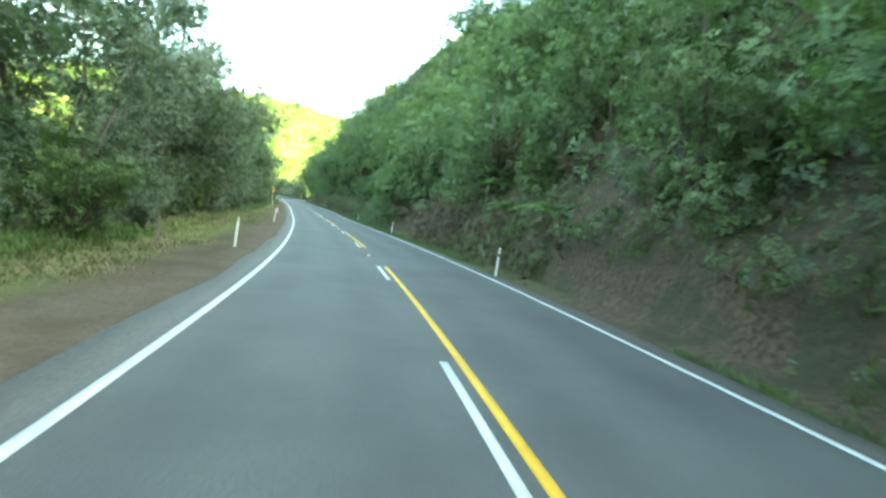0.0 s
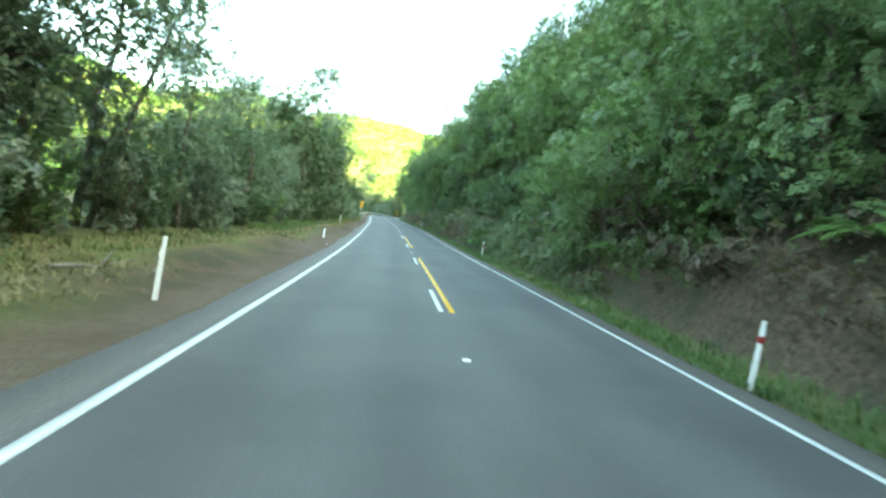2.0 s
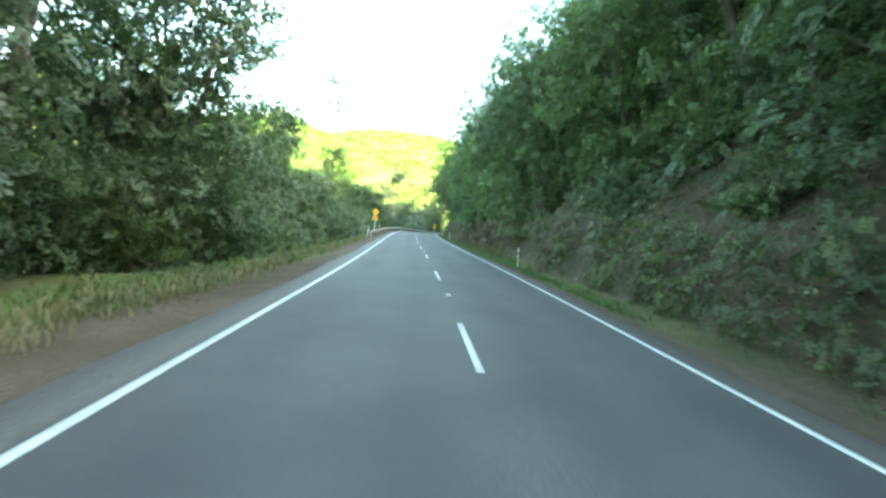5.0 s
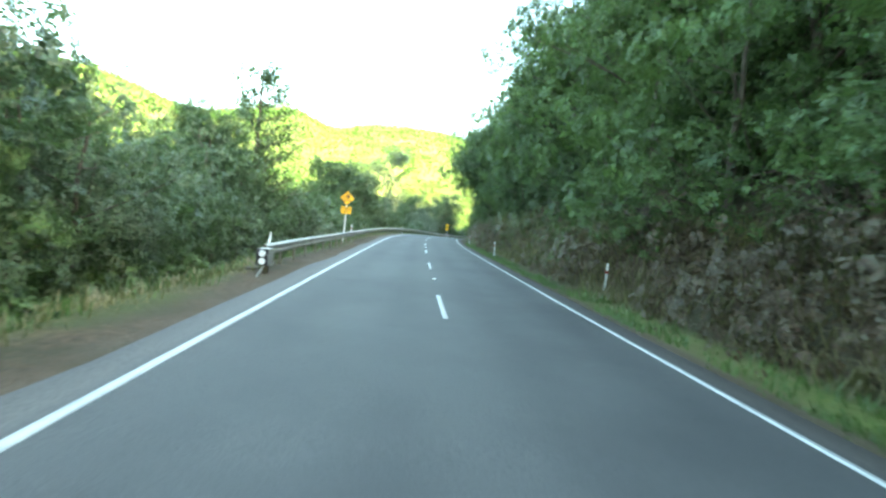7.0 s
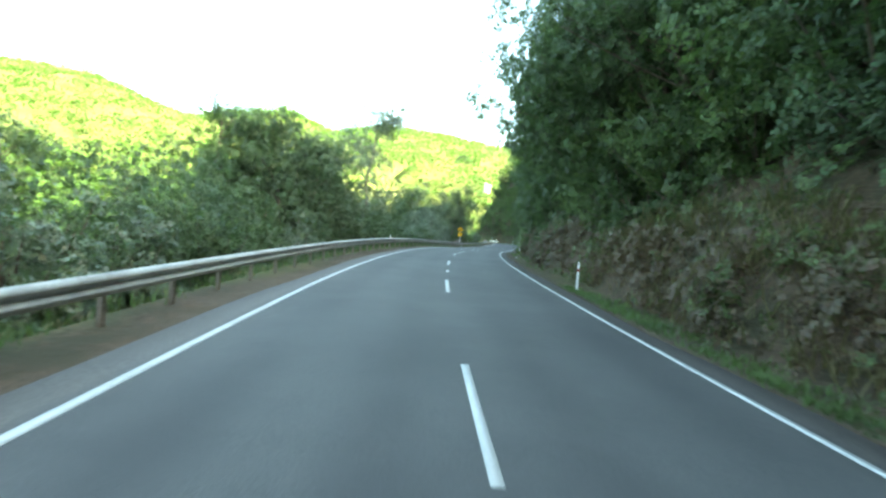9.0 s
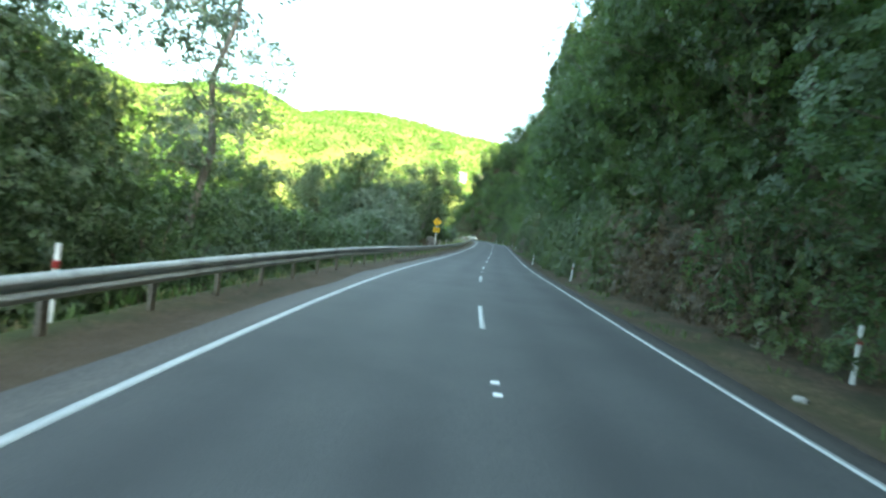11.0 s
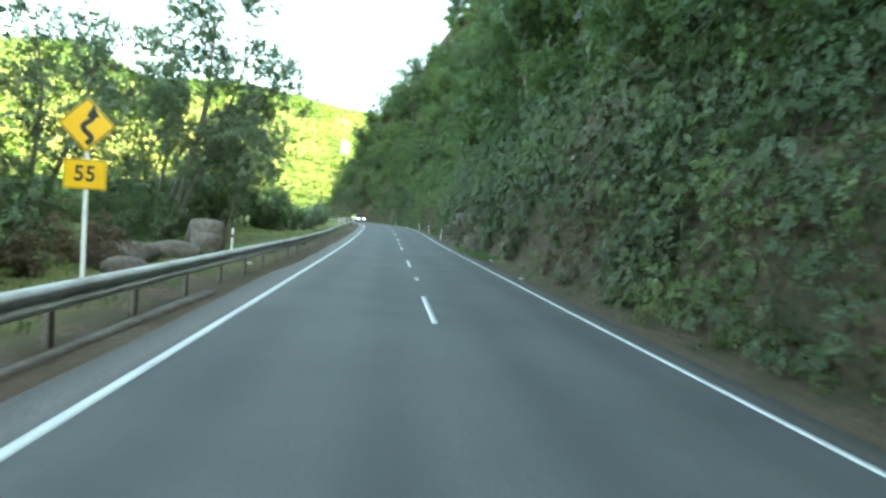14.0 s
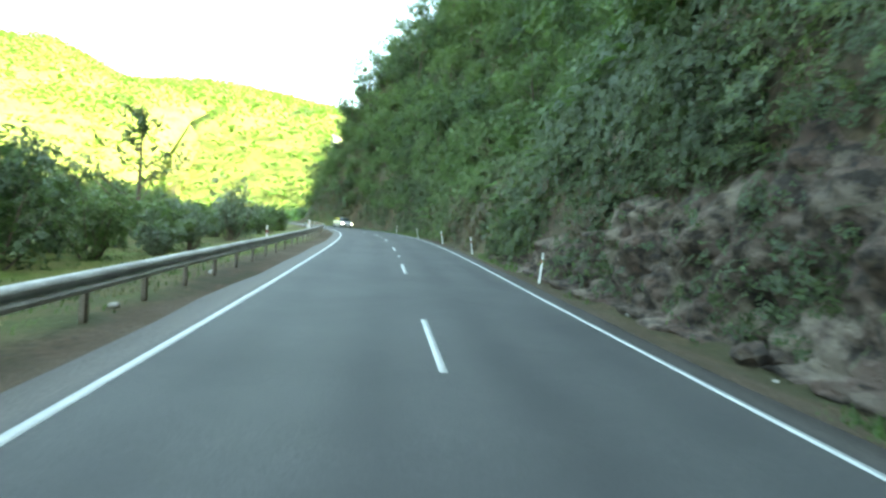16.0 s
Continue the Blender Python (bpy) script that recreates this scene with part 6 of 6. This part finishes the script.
for i, (s, o, sx, sy, sz, up, turn) in enumerate(((275.6, -8.9, 0.85, 0.85, 0.80, 0.55, 20), (273.4, -8.3, 0.62, 0.55, 0.50, 0.35, 60), (271.0, -8.6, 1.05, 0.8, 0.40, 0.12, 10), (268.6, -9.0, 1.0, 0.8, 0.45, 0.2, 75), (266.3, -7.9, 0.6, 0.5, 0.30, 0.12, 5))):
    tagged(part("boulder", rock_mesh(i + 1.3, sx, sy, sz), M_ROCK, m=along(s, o, up, turn)), "large weathered grey-brown boulder in the grass", "boulder", "boulders beside the guard rail")
M_OUTCROP = rough_surface("lichened_rock", (0.15, 0.125, 0.085), (0.30, 0.265, 0.20), (0.10, 0.085, 0.045), 6.0, 1.6, 0.95, 0.9, 0.06)
for s, o, up, sx, sy, sz in ((279.6, 5.85, 0.40, 0.45, 0.42, 0.55), (280.2, 6.0, 0.95, 0.40, 0.40, 0.40), (278.9, 5.7, 0.10, 0.35, 0.3, 0.25)):
    p = place(s, o, up)
    tagged(part("rock_outcrop", rock_mesh(s, sx, sy, sz, 3, 0.75), M_OUTCROP, m=pose(p.x, p.y, p.z, 4, -10, heading(s))), "pale lichened rock jutting from the earth cut", "rock outcrop", "outcrops in the earth cut")
PALE = rough_surface("pale_stone", (0.28, 0.265, 0.24), (0.44, 0.42, 0.38), (0.20, 0.18, 0.16), 20.0, 4.0)
for i, (s, o, r) in enumerate(((87.1, 4.6, 0.09), (85.9, -6.4, 0.10), (208.2, 4.5, 0.11), (222.2, -5.2, 0.09), (268.7, 3.75, 0.09), (267.6, -5.0, 0.10), (293.0, -4.95, 0.09), (169.0, 4.4, 0.08), (167.6, 4.7, 0.10),
                               (286.0, 4.8, 0.10), (283.7, 4.6, 0.09), (65.2, -4.1, 0.06), (297.9, -5.0, 0.10), (80.0, 4.4, 0.08), (278.0, 4.6, 0.10), (290.5, 4.5, 0.05), (295.0, 4.7, 0.10))):
    tagged(part("stone", rock_mesh(i + 20.2, r, r * 0.8, r * 0.6, 2), PALE, m=along(s, o, r * 0.3, 37 * i)), "small pale stone on the roadside", "stone", "stones on the roadside")
# debris below the cut
for i in range(46):
    q = np.random.default_rng(300 + i)
    s, o = 286 + 23 * q.random(), 4.7 + 0.75 * q.random()
    r = 0.06 + 0.22 * q.random() ** 2
    tagged(part("fallen_rock", rock_mesh(i + 50.7, r, r * 0.8, r * 0.9, 2, 0.6), M_CUT, m=along(s, o, 0.15 * r, 360 * q.random(), (30 * q.random(), 30 * q.random()))), "jagged brown rock fallen from the road cut", "rock", "rocks below the road cut")
# dead branches on the verge
for i, (s, o, ln, turn) in enumerate(((49.5, -6.0, 1.8, 70), (51.0, -5.6, 1.5, 100), (145.2, -5.0, 1.0, 80), (277.5, -5.4, 1.2, 60), (279.0, -5.6, 0.9, 110), (272.0, 6.2, 2.0, 40))):
    q = np.random.default_rng(500 + i)
    v1 = tube(bent(q, (-ln / 2, 0, 0.05), (ln / 2, 0.1, 0.12), 6, 0.12), [0.04, 0.038, 0.035, 0.03, 0.025, 0.018, 0.01], 6)
    v2 = tube(bent(q, (0, 0, 0.07), (ln * 0.3, 0.35, 0.25), 4, 0.15), [0.022, 0.02, 0.016, 0.012, 0.006], 5)
    tagged(part("fallen_branch", smooth(joined("fallen_branch", [v1, v2])), M_PALE_BARK, m=along(s, o, 0, turn)), "dead fallen branch lying on the verge", "branch", "fallen branches")


# ---------------------------------------------------------------- oncoming car, at rest
def build_car(s, o):
    thing = new("car")
    thing.matrix_basis = pose(*place(s, o, 0.0), 0, 0, heading(s) + 180)
    paint = painted("silver_car_paint", (0.42, 0.43, 0.44), 0.3, amount=0.15, metal=0.4)
    m_glass, nt, b = material("car_glass", 0.05, 0.0, 0.6)
    b.inputs["Base Color"].default_value = (0.02, 0.025, 0.03, 1)
    m_tyre = rough_surface("tyre_rubber", (0.02, 0.02, 0.02), (0.035, 0.035, 0.035), (0.05, 0.045, 0.04), 40.0, 4.0)
    m_lamp, nt, b = material("lit_headlamp", 0.2)
    b.inputs["Emission Color"].default_value = (1.0, 0.97, 0.9, 1)
    b.inputs["Emission Strength"].default_value = 3.0
    # y ahead; cross-sections of the lower body and of the cabin
    rows = [(-2.1, 0.62, 0.45, 0.80), (-1.95, 0.80, 0.30, 0.98), (-1.0, 0.86, 0.24, 1.00), (0.6, 0.87, 0.24, 0.96), (1.5, 0.84, 0.26, 0.86), (2.0, 0.76, 0.32, 0.72), (2.12, 0.60, 0.42, 0.62)]
    bm = bmesh.new()
    rings = []
    for y, w, z0, z1 in rows:
        rings.append([bm.verts.new(p) for p in ((-w * 0.92, y, z0), (-w, y, (z0 + z1) / 2), (-w * 0.92, y, z1), (0, y, z1 + 0.03), (w * 0.92, y, z1), (w, y, (z0 + z1) / 2), (w * 0.92, y, z0))])
    for a, c in zip(rings, rings[1:]):
        for i in range(7):
            bm.faces.new((a[i], a[(i + 1) % 7], c[(i + 1) % 7], c[i]))
    bm.faces.new(rings[0])
    bm.faces.new(list(reversed(rings[-1])))
    bmesh.ops.bevel(bm, geom=list(bm.edges), offset=0.03, segments=1, affect="EDGES")
    part("body", bm, paint, thing)
    cabin = [(-1.85, 0.72, 0.97, 0.99), (-1.35, 0.66, 0.97, 1.42), (-0.2, 0.66, 0.96, 1.47), (0.35, 0.66, 0.95, 1.40), (1.15, 0.74, 0.88, 0.92)]
    bm = bmesh.new()
    rings = [[bm.verts.new(p) for p in ((-w * 1.12, y, z0), (-w * 0.9, y, z1), (0, y, z1 + 0.03), (w * 0.9, y, z1), (w * 1.12, y, z0))] for y, w, z0, z1 in cabin]
    for a, c in zip(rings, rings[1:]):
        for i in range(4):
            bm.faces.new((a[i], a[i + 1], c[i + 1], c[i]))
    part("cabin_glass", bm, m_glass, thing, "dark glass windows")
    bm = bmesh.new()
    roof = [[bm.verts.new(p) for p in ((-w * 0.9, y, z + 0.012), (0, y, z + 0.045), (w * 0.9, y, z + 0.012))] for y, w, z in ((-1.40, 0.66, 1.41), (-0.2, 0.66, 1.47), (0.38, 0.66, 1.39))]
    for a, c in zip(roof, roof[1:]):
        for i in range(2):
            bm.faces.new((a[i], a[i + 1], c[i + 1], c[i]))
    part("roof", bm, paint, thing)
    for sx in (-0.60, 0.60):
        bm = bmesh.new()
        bmesh.ops.create_uvsphere(bm, u_segments=14, v_segments=8, radius=0.11)
        bmesh.ops.scale(bm, vec=(1.3, 0.5, 0.8), verts=bm.verts)
        bmesh.ops.translate(bm, vec=(sx, 2.06, 0.60), verts=bm.verts)
        part("headlight", bm, m_lamp, thing, "lit white headlight")
        for y in (-1.28, 1.32):
            bm = bmesh.new()
            bmesh.ops.create_cone(bm, cap_ends=True, segments=22, radius1=0.31, radius2=0.31, depth=0.20, matrix=pose(sx * 1.26, y, 0.31, 0, 90, 0))
            bmesh.ops.bevel(bm, geom=list(bm.edges), offset=0.02, segments=1, affect="EDGES")
            wheel = part("wheel", bm, m_tyre, thing, "black rubber tyre")
            bm = bmesh.new()
            bmesh.ops.create_cone(bm, cap_ends=True, segments=18, radius1=0.19, radius2=0.17, depth=0.22, matrix=pose(sx * 1.27, y, 0.31, 0, 90, 0))
            part("rim", bm, M_STEEL, wheel, "alloy rim")
    bm = bmesh.new()
    box(bm, -0.5, 0.5, 2.06, 2.14, 0.40, 0.52, 0.02)
    part("grille", bm, M_BLACK, thing, "black grille")
    bm = bmesh.new()
    box(bm, -0.26, 0.26, 2.13, 2.15, 0.33, 0.39, 0.004)
    part("number_plate", bm, M_POST, thing, "plain pale plate")
    return tagged(thing, "silver car with lit headlights in the far lane", "car")


build_car(359.0, 1.6)


# ---------------------------------------------------------------- farmhouse on the far hillside
def build_house(az, r, w, d, h):
    a = radians(az)
    x, y = -28 - math.sin(a) * r, 230 + math.cos(a) * r
    z = float(far_land(np.array(x), np.array(y)))
    thing = new("farmhouse")
    thing.matrix_basis = pose(x, y, z + 1.2, 0, 0, az + 28)
    wall, roof = painted("white_weatherboard", (0.62, 0.58, 0.50), 0.7, amount=0.2), rough_surface("pale_iron_roof", (0.45, 0.44, 0.42), (0.55, 0.54, 0.52), (0.38, 0.36, 0.33), 6.0, 1.0)
    m_pane, nt, b = material("house_glass", 0.08, 0.0, 0.5)
    b.inputs["Base Color"].default_value = (0.05, 0.06, 0.07, 1)
    bm = bmesh.new()
    box(bm, -w / 2, w / 2, -d / 2, d / 2, -4, h)
    part("wall", bm, wall, thing)
    bm = bmesh.new()
    ends = [[bm.verts.new((x0, y0, z0)) for y0, z0 in ((-d / 2 - 0.5, h - 0.1), (0, h + d * 0.32), (d / 2 + 0.5, h - 0.1), (0, h + d * 0.32 - 0.25))] for x0 in (-w / 2 - 0.5, w / 2 + 0.5)]
    for i in range(4):
        bm.faces.new((ends[0][i], ends[0][(i + 1) % 4], ends[1][(i + 1) % 4], ends[1][i]))
    bm.faces.new(ends[0])
    bm.faces.new(list(reversed(ends[1])))
    part("roof", bm, roof, thing, "pale iron roof")
    for k in (-0.3, 0.0, 0.3):
        bm = bmesh.new()
        box(bm, k * w - 0.6, k * w + 0.6, -d / 2 - 0.05, -d / 2 + 0.1, 1.0, 2.2)
        part("window", bm, m_pane, thing, "dark window")
    return tagged(thing, "white farmhouse with pale roof on the far hillside", "house", "houses on the far hillside")


build_house(4.2, 300, 4.0, 3.2, 1.6)
build_house(1.9, 312, 3.6, 3.0, 1.6)
